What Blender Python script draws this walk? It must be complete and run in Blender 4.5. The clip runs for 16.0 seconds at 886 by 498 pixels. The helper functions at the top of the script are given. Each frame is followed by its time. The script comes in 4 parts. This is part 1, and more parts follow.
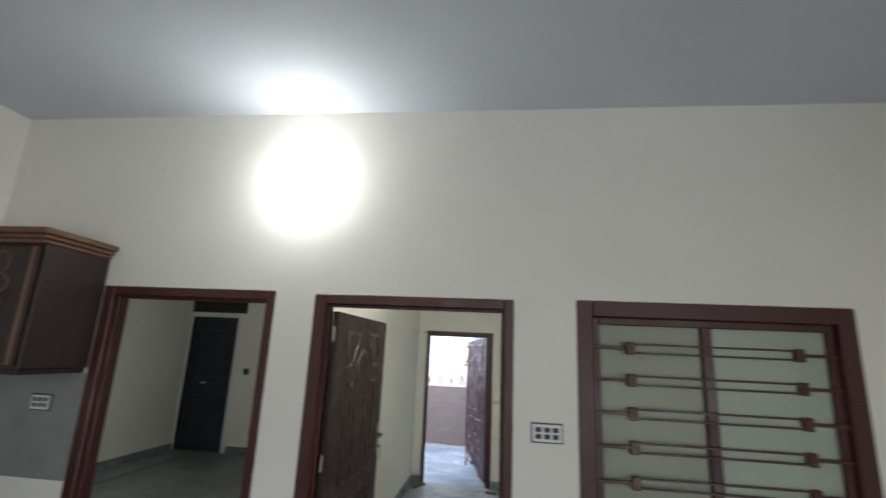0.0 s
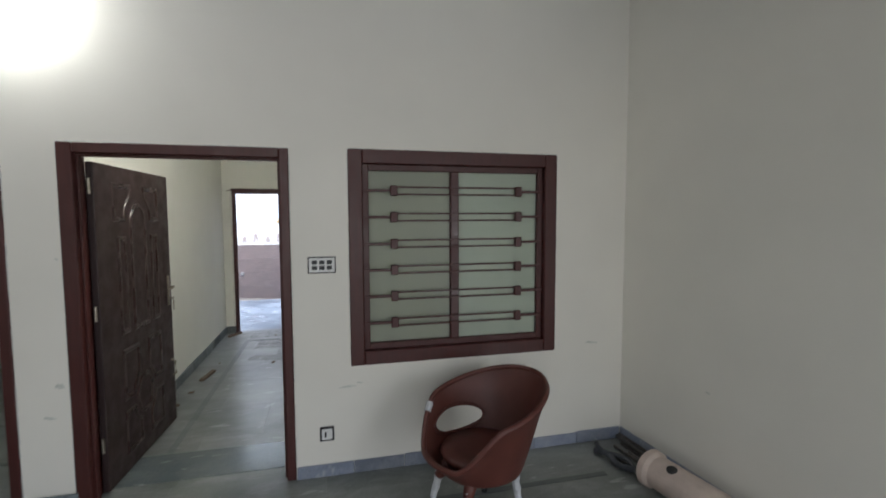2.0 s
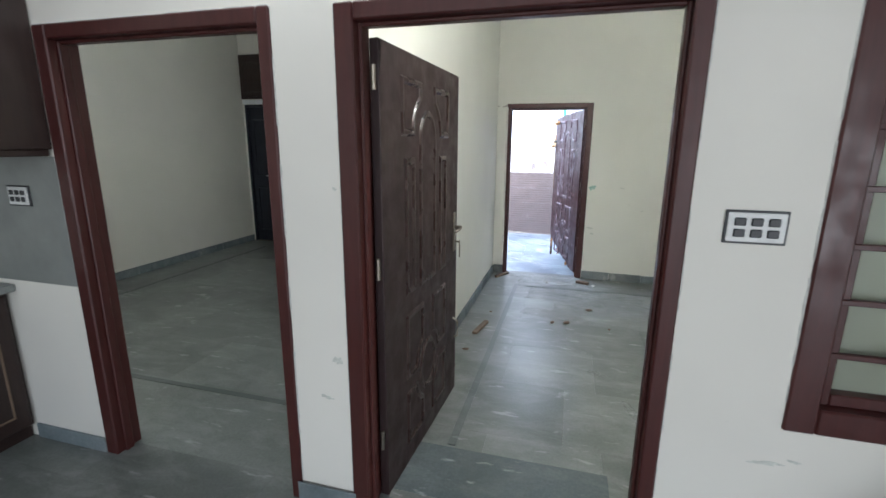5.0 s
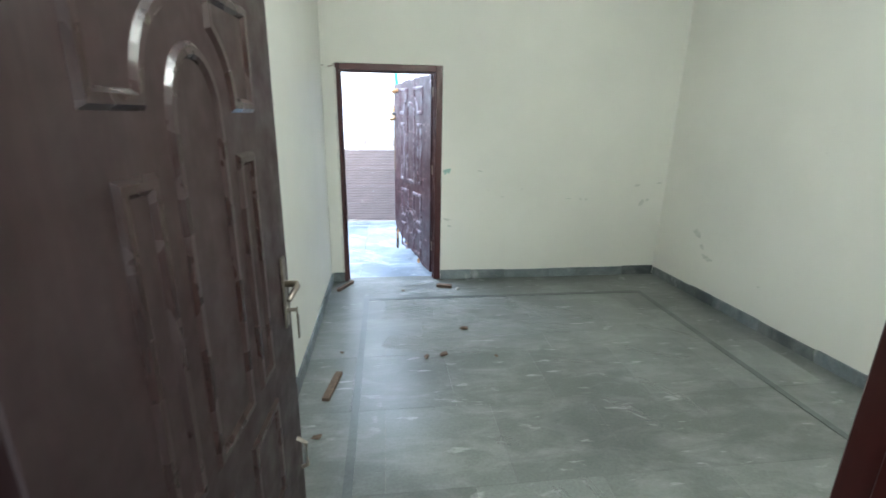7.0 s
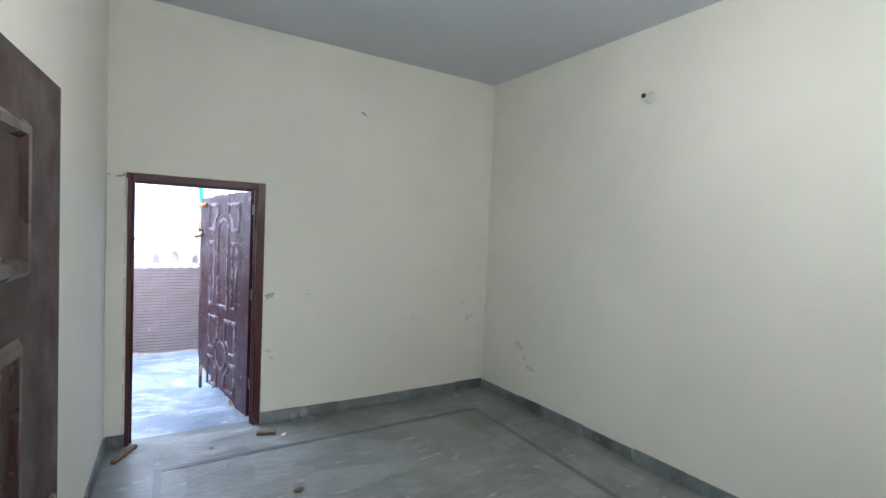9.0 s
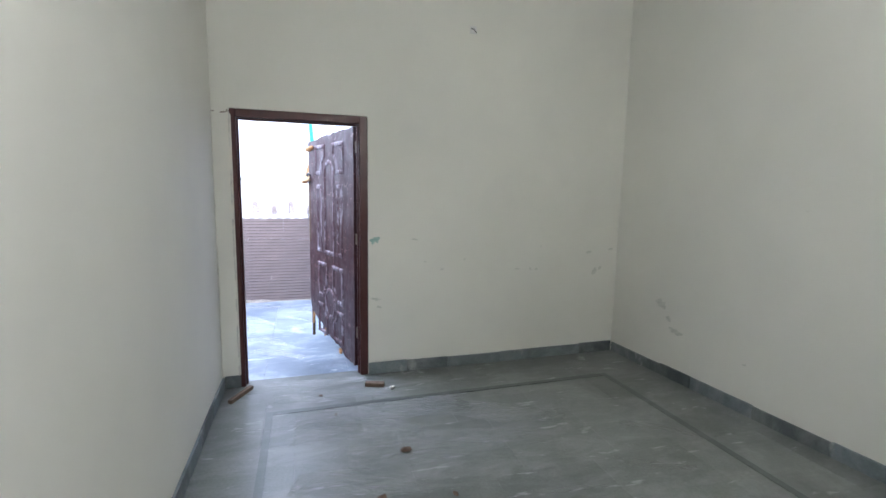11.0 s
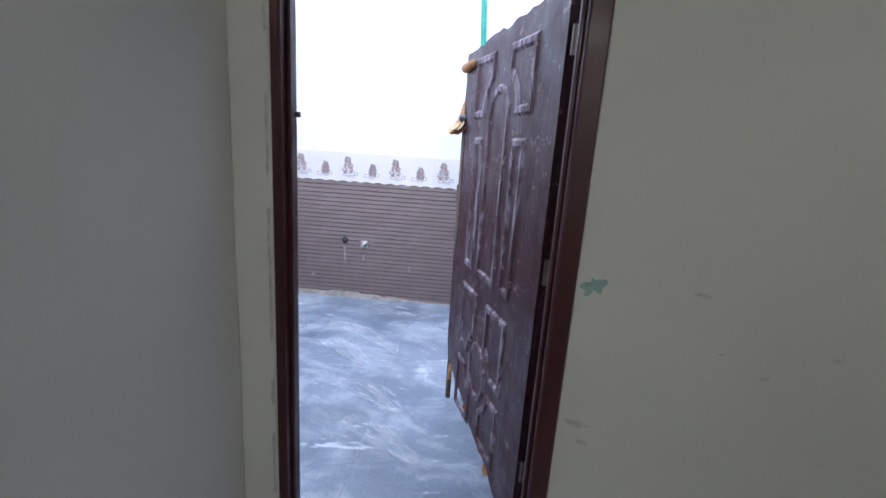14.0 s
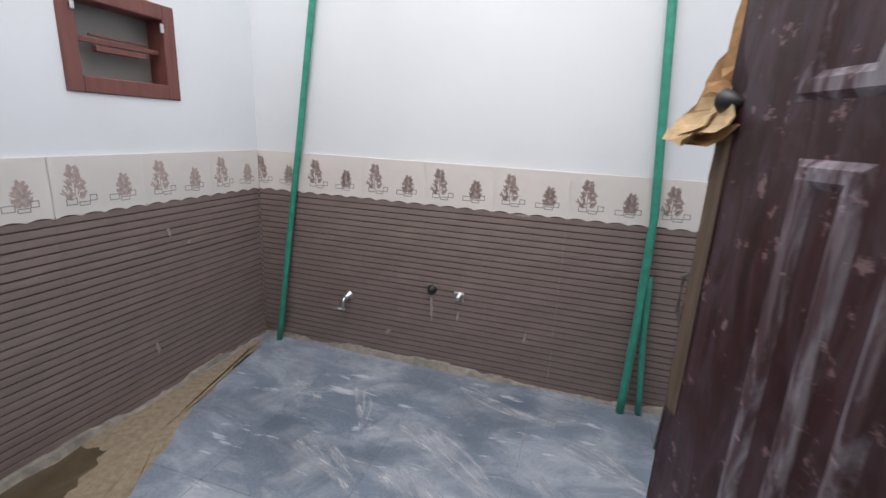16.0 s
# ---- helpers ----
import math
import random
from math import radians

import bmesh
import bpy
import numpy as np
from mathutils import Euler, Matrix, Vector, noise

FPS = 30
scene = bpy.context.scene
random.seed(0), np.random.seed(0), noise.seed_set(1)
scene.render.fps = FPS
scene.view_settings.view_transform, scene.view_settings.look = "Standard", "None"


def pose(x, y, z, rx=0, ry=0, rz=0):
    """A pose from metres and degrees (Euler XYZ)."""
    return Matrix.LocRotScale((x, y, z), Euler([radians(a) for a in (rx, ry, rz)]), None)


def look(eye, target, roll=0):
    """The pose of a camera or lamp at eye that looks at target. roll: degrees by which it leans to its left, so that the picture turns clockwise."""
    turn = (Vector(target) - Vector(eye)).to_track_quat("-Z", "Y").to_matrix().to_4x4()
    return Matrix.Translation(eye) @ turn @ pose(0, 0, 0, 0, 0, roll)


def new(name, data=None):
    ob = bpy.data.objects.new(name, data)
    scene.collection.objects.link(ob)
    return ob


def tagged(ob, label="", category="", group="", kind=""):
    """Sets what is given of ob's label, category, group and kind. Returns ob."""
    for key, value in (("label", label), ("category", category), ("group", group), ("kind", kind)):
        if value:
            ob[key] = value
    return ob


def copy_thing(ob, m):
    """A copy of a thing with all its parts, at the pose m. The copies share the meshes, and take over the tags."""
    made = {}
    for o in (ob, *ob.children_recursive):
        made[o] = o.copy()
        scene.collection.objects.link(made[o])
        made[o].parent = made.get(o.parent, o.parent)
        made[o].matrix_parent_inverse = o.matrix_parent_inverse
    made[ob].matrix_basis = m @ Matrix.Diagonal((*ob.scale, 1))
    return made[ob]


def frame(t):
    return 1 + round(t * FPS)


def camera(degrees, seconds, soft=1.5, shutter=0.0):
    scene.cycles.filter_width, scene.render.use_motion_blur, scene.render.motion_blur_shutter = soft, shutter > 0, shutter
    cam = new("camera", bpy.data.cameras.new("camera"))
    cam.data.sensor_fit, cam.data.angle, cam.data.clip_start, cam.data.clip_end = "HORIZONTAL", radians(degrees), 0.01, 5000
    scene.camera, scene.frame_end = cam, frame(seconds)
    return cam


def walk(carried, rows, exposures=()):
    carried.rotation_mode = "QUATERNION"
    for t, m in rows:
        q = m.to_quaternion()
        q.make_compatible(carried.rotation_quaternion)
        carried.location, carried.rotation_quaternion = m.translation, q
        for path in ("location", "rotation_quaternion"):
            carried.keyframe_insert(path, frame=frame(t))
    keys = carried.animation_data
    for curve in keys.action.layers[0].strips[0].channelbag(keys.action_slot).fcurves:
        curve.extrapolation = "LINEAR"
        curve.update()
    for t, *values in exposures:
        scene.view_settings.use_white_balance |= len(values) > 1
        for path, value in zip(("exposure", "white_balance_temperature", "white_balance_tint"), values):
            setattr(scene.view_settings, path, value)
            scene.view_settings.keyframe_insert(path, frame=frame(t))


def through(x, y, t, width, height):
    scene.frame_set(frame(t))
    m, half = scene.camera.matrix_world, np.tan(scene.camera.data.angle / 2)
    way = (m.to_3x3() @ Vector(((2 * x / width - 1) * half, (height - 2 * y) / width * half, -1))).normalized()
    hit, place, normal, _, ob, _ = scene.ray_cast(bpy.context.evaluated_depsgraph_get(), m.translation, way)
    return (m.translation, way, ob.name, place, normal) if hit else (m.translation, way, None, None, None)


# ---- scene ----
cam = camera(88.7, 16.0, 1.5, 0.3)
SKY, EAST_W, SOUTH_W, YARD_W, BULB, FILL2, FILL3 = 0.12, 48, 30, 195, 122, 500, 280
EXPOSURES = [(0.0, 0.42, 6400, 10), (0.5, 0.34, 6450, 11), (1.0, 0.22, 6500, 12), (1.5, 0.3, 6500, 12), (2.5, 0.55, 6300, 11), (4.0, 0.95, 6150, 11), (6.5, 1.08, 5950, 10), (7.0, 1.32, 5900, 5), (7.5, 1.33, 5850, 6), (8.2, 1.08, 5850, 11), (10.5, 0.9, 5900, 14), (12.5, 0.67, 6050, 17), (13.5, 0.25, 6050, 17), (14.0, -0.2, 5900, 17), (14.5, -0.42, 5700, 18), (15.0, -0.52, 5750, 18), (15.5, -0.85, 6000, 16), (16.0, -1.05, 7700, 14)]
PATH = [
    (0, (0.055, 0.118, 1.776), (-0.195, 2.051, 2.225), 2.7),
    (0.5, (0.244, -0.053, 1.788), (0.474, 1.877, 2.261), 3.2),
    (1, (0.346, -0.19, 1.783), (0.857, 1.693, 2.223), 1.0),
    (1.5, (0.374, -0.176, 1.75), (0.959, 1.727, 1.939), 0.1),
    (2, (0.392, -0.146, 1.676), (0.866, 1.792, 1.537), -0.2),
    (2.5, (0.326, -0.077, 1.647), (0.64, 1.881, 1.389), 0.4),
    (3, (0.154, 0.125, 1.662), (0.302, 2.103, 1.401), -0.0),
    (3.5, (-0.006, 0.325, 1.606), (-0.117, 2.302, 1.324), -0.3),
    (4, (-0.061, 0.655, 1.596), (-0.515, 2.578, 1.289), 0.3),
    (4.2, (-0.083, 0.764, 1.598), (-0.623, 2.66, 1.26), 0.8),
    (6.3, (-0.506, 2.096, 1.651), (-0.714, 4.012, 1.115), 1.7),
    (6.5, (-0.534, 2.229, 1.636), (-0.582, 4.157, 1.108), 0.8),
    (7, (-0.557, 2.461, 1.655), (-0.317, 4.365, 1.091), 1.0),
    (7.5, (-0.58, 2.622, 1.686), (0.067, 4.431, 1.128), 1.8),
    (8, (-0.688, 2.717, 1.776), (0.339, 4.402, 1.452), 2.2),
    (8.2, (-0.702, 2.735, 1.771), (0.349, 4.434, 1.698), 1.6),
    (10.3, (-0.623, 2.996, 1.65), (0.287, 4.77, 1.49), 1.4),
    (10.5, (-0.557, 3.067, 1.604), (0.245, 4.89, 1.422), 1.3),
    (11, (-0.51, 3.286, 1.541), (0.073, 5.182, 1.284), 1.0),
    (11.5, (-0.514, 3.642, 1.539), (0.008, 5.552, 1.252), 2.0),
    (12, (-0.44, 4.002, 1.503), (-0.151, 5.954, 1.178), 1.3),
    (12.5, (-0.357, 4.36, 1.499), (-0.222, 6.325, 1.153), 2.8),
    (13, (-0.383, 4.793, 1.525), (-0.257, 6.753, 1.147), 2.9),
    (13.5, (-0.364, 5.17, 1.51), (-0.345, 7.128, 1.102), 2.2),
    (14, (-0.356, 5.542, 1.542), (-0.486, 7.484, 1.084), 3.8),
    (14.5, (-0.454, 5.979, 1.576), (-0.589, 7.916, 1.098), 3.4),
    (15, (-0.499, 6.358, 1.563), (-0.887, 8.261, 1.085), 2.8),
    (15.5, (-0.566, 6.684, 1.573), (-1.154, 8.53, 1.079), 4.0),
    (15.8, (-0.638, 6.91, 1.582), (-1.2, 8.766, 1.091), 3.7),
    (16, (-0.693, 7.009, 1.59), (-1.26, 8.86, 1.085), 2.9),
]
walk(cam, [(t, look(eye, target, roll)) for t, eye, target, roll in PATH], EXPOSURES)

# ---- world, sun and lamps ----
world = bpy.data.worlds.new("sky")
scene.world = world
world.use_nodes = True
wn = world.node_tree
sky = wn.nodes.new("ShaderNodeTexSky")
sky.sky_type, sky.sun_disc = "NISHITA", False
sky.sun_elevation, sky.sun_rotation, sky.air_density, sky.dust_density = radians(48), radians(200), 1.0, 2.0
wn.links.new(sky.outputs[0], wn.nodes["Background"].inputs[0])
wn.nodes["Background"].inputs[1].default_value = SKY


def sun_lamp():
    d = bpy.data.lights.new("sun", "SUN")
    d.energy, d.angle, d.color = 0.8, radians(12), (1.0, 0.96, 0.9)
    ob = new("sun", d)
    ob.matrix_world = look((6, -9, 12), (2.5, 0.0, 1.0))
    return tagged(ob, kind="structure")


sun_lamp()


def opening_light(name, m, sx, sy, watts, colour):
    d = bpy.data.lights.new(name, "AREA")
    d.shape, d.size, d.size_y, d.energy, d.color = "RECTANGLE", sx, sy, watts, colour
    ob = new(name, d)
    ob.matrix_world = m
    return tagged(ob, kind="structure")


opening_light("daylight_east", look((2.95, -1.9, 1.08), (0.6, 0.6, 1.0)), 2.1, 2.0, EAST_W, (0.93, 0.97, 1.0))
opening_light("daylight_south", look((-0.5, -3.72, 1.8), (-0.4, 0, 1.5)), 3.4, 2.2, SOUTH_W, (0.93, 0.97, 1.0))

opening_light("daylight_yard", look((-1.42, 8.4, 3.68), (-1.42, 8.401, 0)), 2.9, 2.6, YARD_W, (0.76, 0.84, 1.0))

# ---- materials ----


def material(name, rough=0.5, metal=0.0, spec=0.5):
    m = bpy.data.materials.new(name)
    m.use_nodes = True
    b = m.node_tree.nodes["Principled BSDF"]
    b.inputs["Roughness"].default_value, b.inputs["Metallic"].default_value = rough, metal
    b.inputs["Specular IOR Level"].default_value = spec
    return m, m.node_tree, b


def coords(nt, scale=(1, 1, 1), source="Object"):
    if source == "World":
        c = nt.nodes.new("ShaderNodeNewGeometry").outputs["Position"]
    else:
        c = nt.nodes.new("ShaderNodeTexCoord").outputs[source]
    mp = nt.nodes.new("ShaderNodeMapping")
    mp.inputs["Scale"].default_value = scale
    nt.links.new(c, mp.inputs[0])
    return mp.outputs[0]


def noise_of(nt, vec, scale, detail=4, rough=0.55, distort=0.0):
    n = nt.nodes.new("ShaderNodeTexNoise")
    n.inputs["Scale"].default_value, n.inputs["Detail"].default_value = scale, detail
    n.inputs["Roughness"].default_value, n.inputs["Distortion"].default_value = rough, distort
    nt.links.new(vec, n.inputs["Vector"])
    return n.outputs["Fac"]


def ramp(nt, fac, stops):
    r = nt.nodes.new("ShaderNodeValToRGB")
    while len(r.color_ramp.elements) < len(stops):
        r.color_ramp.elements.new(0.5)
    for e, (p, c) in zip(r.color_ramp.elements, stops):
        e.position = p
        e.color = (*c, 1) if len(c) == 3 else (c[0], c[0], c[0], 1)
    nt.links.new(fac, r.inputs[0])
    return r.outputs[0]


def mix(nt, fac, a, b, mode="MIX"):
    n = nt.nodes.new("ShaderNodeMix")
    n.data_type, n.blend_type = "RGBA", mode
    for sock, v in ((n.inputs[0], fac), (n.inputs[6], a), (n.inputs[7], b)):
        if isinstance(v, (int, float)):
            sock.default_value = v
        elif isinstance(v, tuple):
            sock.default_value = (*v, 1)
        else:
            nt.links.new(v, sock)
    return n.outputs[2]


def bump(nt, b, height, strength=0.2, distance=0.01):
    n = nt.nodes.new("ShaderNodeBump")
    n.inputs["Strength"].default_value, n.inputs["Distance"].default_value = strength, distance
    nt.links.new(height, n.inputs["Height"])
    nt.links.new(n.outputs[0], b.inputs["Normal"])


def plaster(name, base, stain=(0.30, 0.30, 0.26), amount=0.5, rough=0.75):
    """Painted plaster: soft trowel waves, faint blotches, a few scuffs."""
    m, nt, b = material(name, rough, spec=0.3)
    v = coords(nt, source="World")
    big = noise_of(nt, v, 0.9, 3)
    fine = noise_of(nt, v, 60, 3)
    lo = tuple(c * 0.93 for c in base)
    col = ramp(nt, big, [(0.35, lo), (0.65, base)])
    scuff = ramp(nt, noise_of(nt, v, 5.5, 6, 0.7, 0.6), [(0.71, (0.0,)), (0.80, (1.0,))])
    col = mix(nt, scuff, col, tuple(0.55 * c + 0.45 * s for c, s in zip(base, stain)))
    nt.links.new(col, b.inputs["Base Color"])
    add = mix(nt, 0.25, noise_of(nt, v, 7, 4), fine)
    bump(nt, b, add, 0.18 * amount, 0.01)
    return m


def wood_paint(name, base, dark, rough=0.42, dust=0.0, dusty=(0.42, 0.38, 0.42)):
    """Varnished brown timber or steel with grain, chips and, where dusty, plaster smears."""
    m, nt, b = material(name, rough)
    v = coords(nt)
    grain = noise_of(nt, coords(nt, (14, 14, 1.2)), 3.0, 5, 0.6, 0.4)
    col = ramp(nt, grain, [(0.3, dark), (0.7, base)])
    chip = ramp(nt, noise_of(nt, v, 26, 5, 0.7), [(0.605 if dust > 0.2 else 0.72, (0.0,)), (0.65 if dust > 0.2 else 0.75, (1.0,))])
    col = mix(nt, chip, col, tuple(min(1, 2.2 * c + 0.10) for c in base))
    if dust:
        sm = ramp(nt, noise_of(nt, coords(nt, (7, 7, 1.6)), 2.6, 6, 0.65, 1.2), [(0.46, (0.0,)), (0.66, (dust,))])
        col = mix(nt, sm, col, dusty)
    nt.links.new(col, b.inputs["Base Color"])
    r = ramp(nt, noise_of(nt, v, 9, 3), [(0.3, (rough - 0.08,)), (0.7, (min(1, rough + 0.2),))])
    nt.links.new(r, b.inputs["Roughness"])
    bump(nt, b, grain, 0.12, 0.004)
    return m


def floor_stone(name, base, vein, dust, rough=0.4, dust_amt=0.7, tones=(0.76, 1.12), grit=2.3, squash=2.6, strokes=0.7):
    """Grey ground marble with white dust smears and cement stains; each slab differs a little."""
    m, nt, b = material(name, rough)
    v = coords(nt, source="World")
    info = nt.nodes.new("ShaderNodeObjectInfo")
    half = tuple(0.5 * (a_ + b_) for a_, b_ in zip(vein, base))
    col = ramp(nt, noise_of(nt, v, 2.2, 6, 0.65, 0.3), [(0.25, half), (0.75, base)])
    tone = ramp(nt, info.outputs["Random"], [(0.0, (tones[0],)), (1.0, (tones[1],))])
    col = mix(nt, 1.0, col, tone, "MULTIPLY")
    speck = ramp(nt, noise_of(nt, v, 70, 2), [(0.35, (0.88,)), (0.65, (1.08,))])
    col = mix(nt, 1.0, col, speck, "MULTIPLY")
    streak = nt.nodes.new("ShaderNodeMapping")
    streak.inputs["Rotation"].default_value, streak.inputs["Scale"].default_value = (0, 0, 0.8), (1.0, squash, 1)
    nt.links.new(v, streak.inputs[0])
    sm = ramp(nt, noise_of(nt, streak.outputs[0], grit, 9, 0.7, 0.6), [(0.46, (0.0,)), (0.62, (dust_amt * 0.45,)), (0.80, (dust_amt,))])
    col = mix(nt, sm, col, dust)
    stain = ramp(nt, noise_of(nt, v, 1.3, 6, 0.65, 0.3), [(0.48, (0.0,)), (0.72, (0.6,))])
    film = ramp(nt, noise_of(nt, v, 0.8, 3, 0.5), [(0.35, (0.0,)), (0.7, (0.16,))])
    col = mix(nt, film, col, dust)
    col = mix(nt, stain, col, tuple(c * 0.6 for c in vein))
    for rot, sx, sy, sc, lo in ((2.2, 1.3, 5.5, 2.1, 0.635), (0.5, 1.0, 4.0, 2.9, 0.645), (1.3, 1.6, 2.2, 1.4, 0.66)):
        mp = nt.nodes.new("ShaderNodeMapping")
        mp.inputs["Rotation"].default_value, mp.inputs["Scale"].default_value = (0, 0, rot), (sx, sy, 1)
        mp.inputs["Location"].default_value = (3.1 * rot, 1.7 * sx, 0)
        nt.links.new(v, mp.inputs[0])
        stroke = ramp(nt, noise_of(nt, mp.outputs[0], sc, 5, 0.6, 0.15), [(lo, (0.0,)), (lo + 0.05, (strokes,))])
        col = mix(nt, stroke, col, dust)
    nt.links.new(col, b.inputs["Base Color"])
    rr = mix(nt, sm, (rough, rough, rough), (0.5, 0.5, 0.5))
    nt.links.new(rr, b.inputs["Roughness"])
    bump(nt, b, noise_of(nt, v, 9, 5), 0.06, 0.01)
    return m


def simple(name, base, rough=0.5, metal=0.0, vary=0.2, scale=12, bumpy=0.1):
    m, nt, b = material(name, rough, metal)
    v = coords(nt)
    n = noise_of(nt, v, scale, 5, 0.6)
    nt.links.new(ramp(nt, n, [(0.3, tuple(c * (1 - vary) for c in base)), (0.7, tuple(min(1, c * (1 + vary * 0.5)) for c in base))]), b.inputs["Base Color"])
    bump(nt, b, n, bumpy, 0.004)
    return m


M_CREAM = plaster("cream_paint", (0.79, 0.762, 0.69))
M_GREEN = plaster("pale_green_paint", (0.75, 0.74, 0.675))
M_WHITE = plaster("white_paint", (0.70, 0.725, 0.74), amount=0.8)
M_CEIL = plaster("ceiling_paint", (0.63, 0.655, 0.705))
M_FRAME = wood_paint("red_brown_paint", (0.068, 0.016, 0.014), (0.050, 0.012, 0.010), 0.36)
M_DOOR = wood_paint("dark_brown_door", (0.024, 0.010, 0.010), (0.016, 0.007, 0.007), 0.44, 0.05, (0.14, 0.11, 0.10))
M_DOOR_EDGE = wood_paint("worn_moulding", (0.028, 0.013, 0.011), (0.018, 0.009, 0.008), 0.22, 0.04, (0.3, 0.26, 0.25))
M_OLD = wood_paint("weathered_door", (0.055, 0.013, 0.014), (0.026, 0.008, 0.009), 0.38, 0.22, (0.20, 0.165, 0.20))
M_OLD_EDGE = wood_paint("dusty_moulding", (0.10, 0.05, 0.055), (0.045, 0.02, 0.024), 0.55, 0.85, (0.38, 0.35, 0.385))
M_FLOOR = floor_stone("grey_green_marble", (0.172, 0.184, 0.172), (0.085, 0.097, 0.088), (0.38, 0.385, 0.375), 0.33, 0.62, (0.80, 1.2))
M_YARD = floor_stone("blue_grey_marble", (0.195, 0.24, 0.295), (0.085, 0.112, 0.148), (0.58, 0.61, 0.64), 0.35, 0.9, (0.94, 1.05), 2.6, 1.5, 0.75)
M_BAND = floor_stone("dark_marble_band", (0.105, 0.118, 0.116), (0.06, 0.07, 0.07), (0.26, 0.27, 0.27), 0.35, 0.5)
M_SKIRT = floor_stone("skirting_stone", (0.15, 0.18, 0.19), (0.05, 0.07, 0.08), (0.40, 0.41, 0.40), 0.5, 0.7, (0.45, 1.5))
M_BLUESK = floor_stone("blue_grey_skirting", (0.19, 0.22, 0.29), (0.09, 0.11, 0.15), (0.46, 0.47, 0.49), 0.5, 0.6, (0.55, 1.4))
M_DADO = simple("brown_ribbed_tile", (0.22, 0.168, 0.152), 0.45, 0, 0.16, 5)
M_GROUT = simple("cement", (0.30, 0.265, 0.225), 0.9, 0, 0.4, 14, 0.5)
M_BORDER = simple("cream_border_tile", (0.66, 0.62, 0.58), 0.3, 0, 0.05, 4)
M_PRINT = simple("brown_print", (0.42, 0.33, 0.30), 0.35, 0, 0.3, 60)
M_PRINT2 = simple("grey_print", (0.25, 0.23, 0.23), 0.35, 0, 0.1, 30)
M_PIPE = simple("green_pipe", (0.02, 0.27, 0.19), 0.4, 0, 0.25, 18)
M_CHROME = simple("worn_chrome", (0.62, 0.62, 0.63), 0.28, 1.0, 0.2, 40)
M_BRASS = simple("tarnished_metal", (0.33, 0.29, 0.24), 0.4, 1.0, 0.3, 40)
M_WPLAST = simple("white_plastic", (0.72, 0.72, 0.70), 0.4, 0, 0.08, 20)
M_BLACK = simple("black_plastic", (0.018, 0.018, 0.02), 0.4, 0, 0.2, 20)
M_CHAIR = simple("red_brown_plastic", (0.105, 0.030, 0.022), 0.5, 0, 0.22, 6, 0.05)
M_WRAP = simple("plastic_wrap", (0.55, 0.56, 0.58), 0.25, 0, 0.2, 30, 0.5)
M_BEIGE = simple("beige_pink_enamel", (0.60, 0.49, 0.42), 0.5, 0, 0.18, 7)
M_STEEL = simple("dull_steel", (0.20, 0.18, 0.17), 0.45, 0.9, 0.35, 30)
M_RAWWOOD = wood_paint("raw_wood", (0.17, 0.115, 0.08), (0.09, 0.06, 0.04), 0.85)
M_TORN = simple("torn_fibreboard", (0.50, 0.27, 0.12), 0.9, 0, 0.45, 25, 0.6)
M_PALE = simple("pale_fibreboard", (0.62, 0.43, 0.24), 0.9, 0, 0.3, 30, 0.6)
M_CABINET = wood_paint("cabinet_wood", (0.032, 0.017, 0.014), (0.019, 0.010, 0.008), 0.4)
M_GOLD = simple("gold_line", (0.15, 0.10, 0.065), 0.5, 0, 0.25, 30)
M_CROWN = wood_paint("crown_wood", (0.19, 0.095, 0.055), (0.12, 0.055, 0.03), 0.5)
M_COUNTER = floor_stone("counter_marble", (0.20, 0.22, 0.21), (0.10, 0.11, 0.11), (0.35, 0.35, 0.34), 0.3, 0.4)
M_SPLASH = simple("grey_splash_tile", (0.25, 0.26, 0.245), 0.4, 0, 0.2, 4)
M_NIGHT = wood_paint("blue_black_door", (0.020, 0.024, 0.036), (0.010, 0.012, 0.02), 0.4)
M_SAND = simple("wet_sand", (0.30, 0.235, 0.16), 0.9, 0, 0.3, 30, 0.5)
M_WET = simple("muddy_puddle", (0.10, 0.075, 0.045), 0.12, 0, 0.2, 8, 0.02)
M_PAPER = simple("crumpled_paper", (0.62, 0.60, 0.56), 0.8, 0, 0.2, 30, 0.3)
M_RUBBER = simple("grey_hose", (0.06, 0.065, 0.075), 0.55, 0, 0.4, 20)
M_GLASSY, _nt, _b = material("dusty_ventilator_glass", 0.35)
_b.inputs["Base Color"].default_value = (0.16, 0.15, 0.14, 1)
M_GLOW, _nt, _b = material("lit_bulb", 0.5)
_b.inputs["Base Color"].default_value = (0.9, 0.9, 0.88, 1)
_b.inputs["Emission Color"].default_value = (0.97, 1.0, 0.98, 1)
_b.inputs["Emission Strength"].default_value = BULB

M_FILL2, _nt, _b = material("added_room_bulb", 0.5)
_b.inputs["Base Color"].default_value = (0.9, 0.9, 0.88, 1)
_b.inputs["Emission Color"].default_value = (1.0, 0.985, 0.885, 1)
_b.inputs["Emission Strength"].default_value = FILL2
M_FILL3, _nt, _b = material("added_west_bulb", 0.5)
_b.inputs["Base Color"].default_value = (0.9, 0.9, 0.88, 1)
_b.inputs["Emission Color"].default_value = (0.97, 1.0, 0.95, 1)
_b.inputs["Emission Strength"].default_value = FILL3


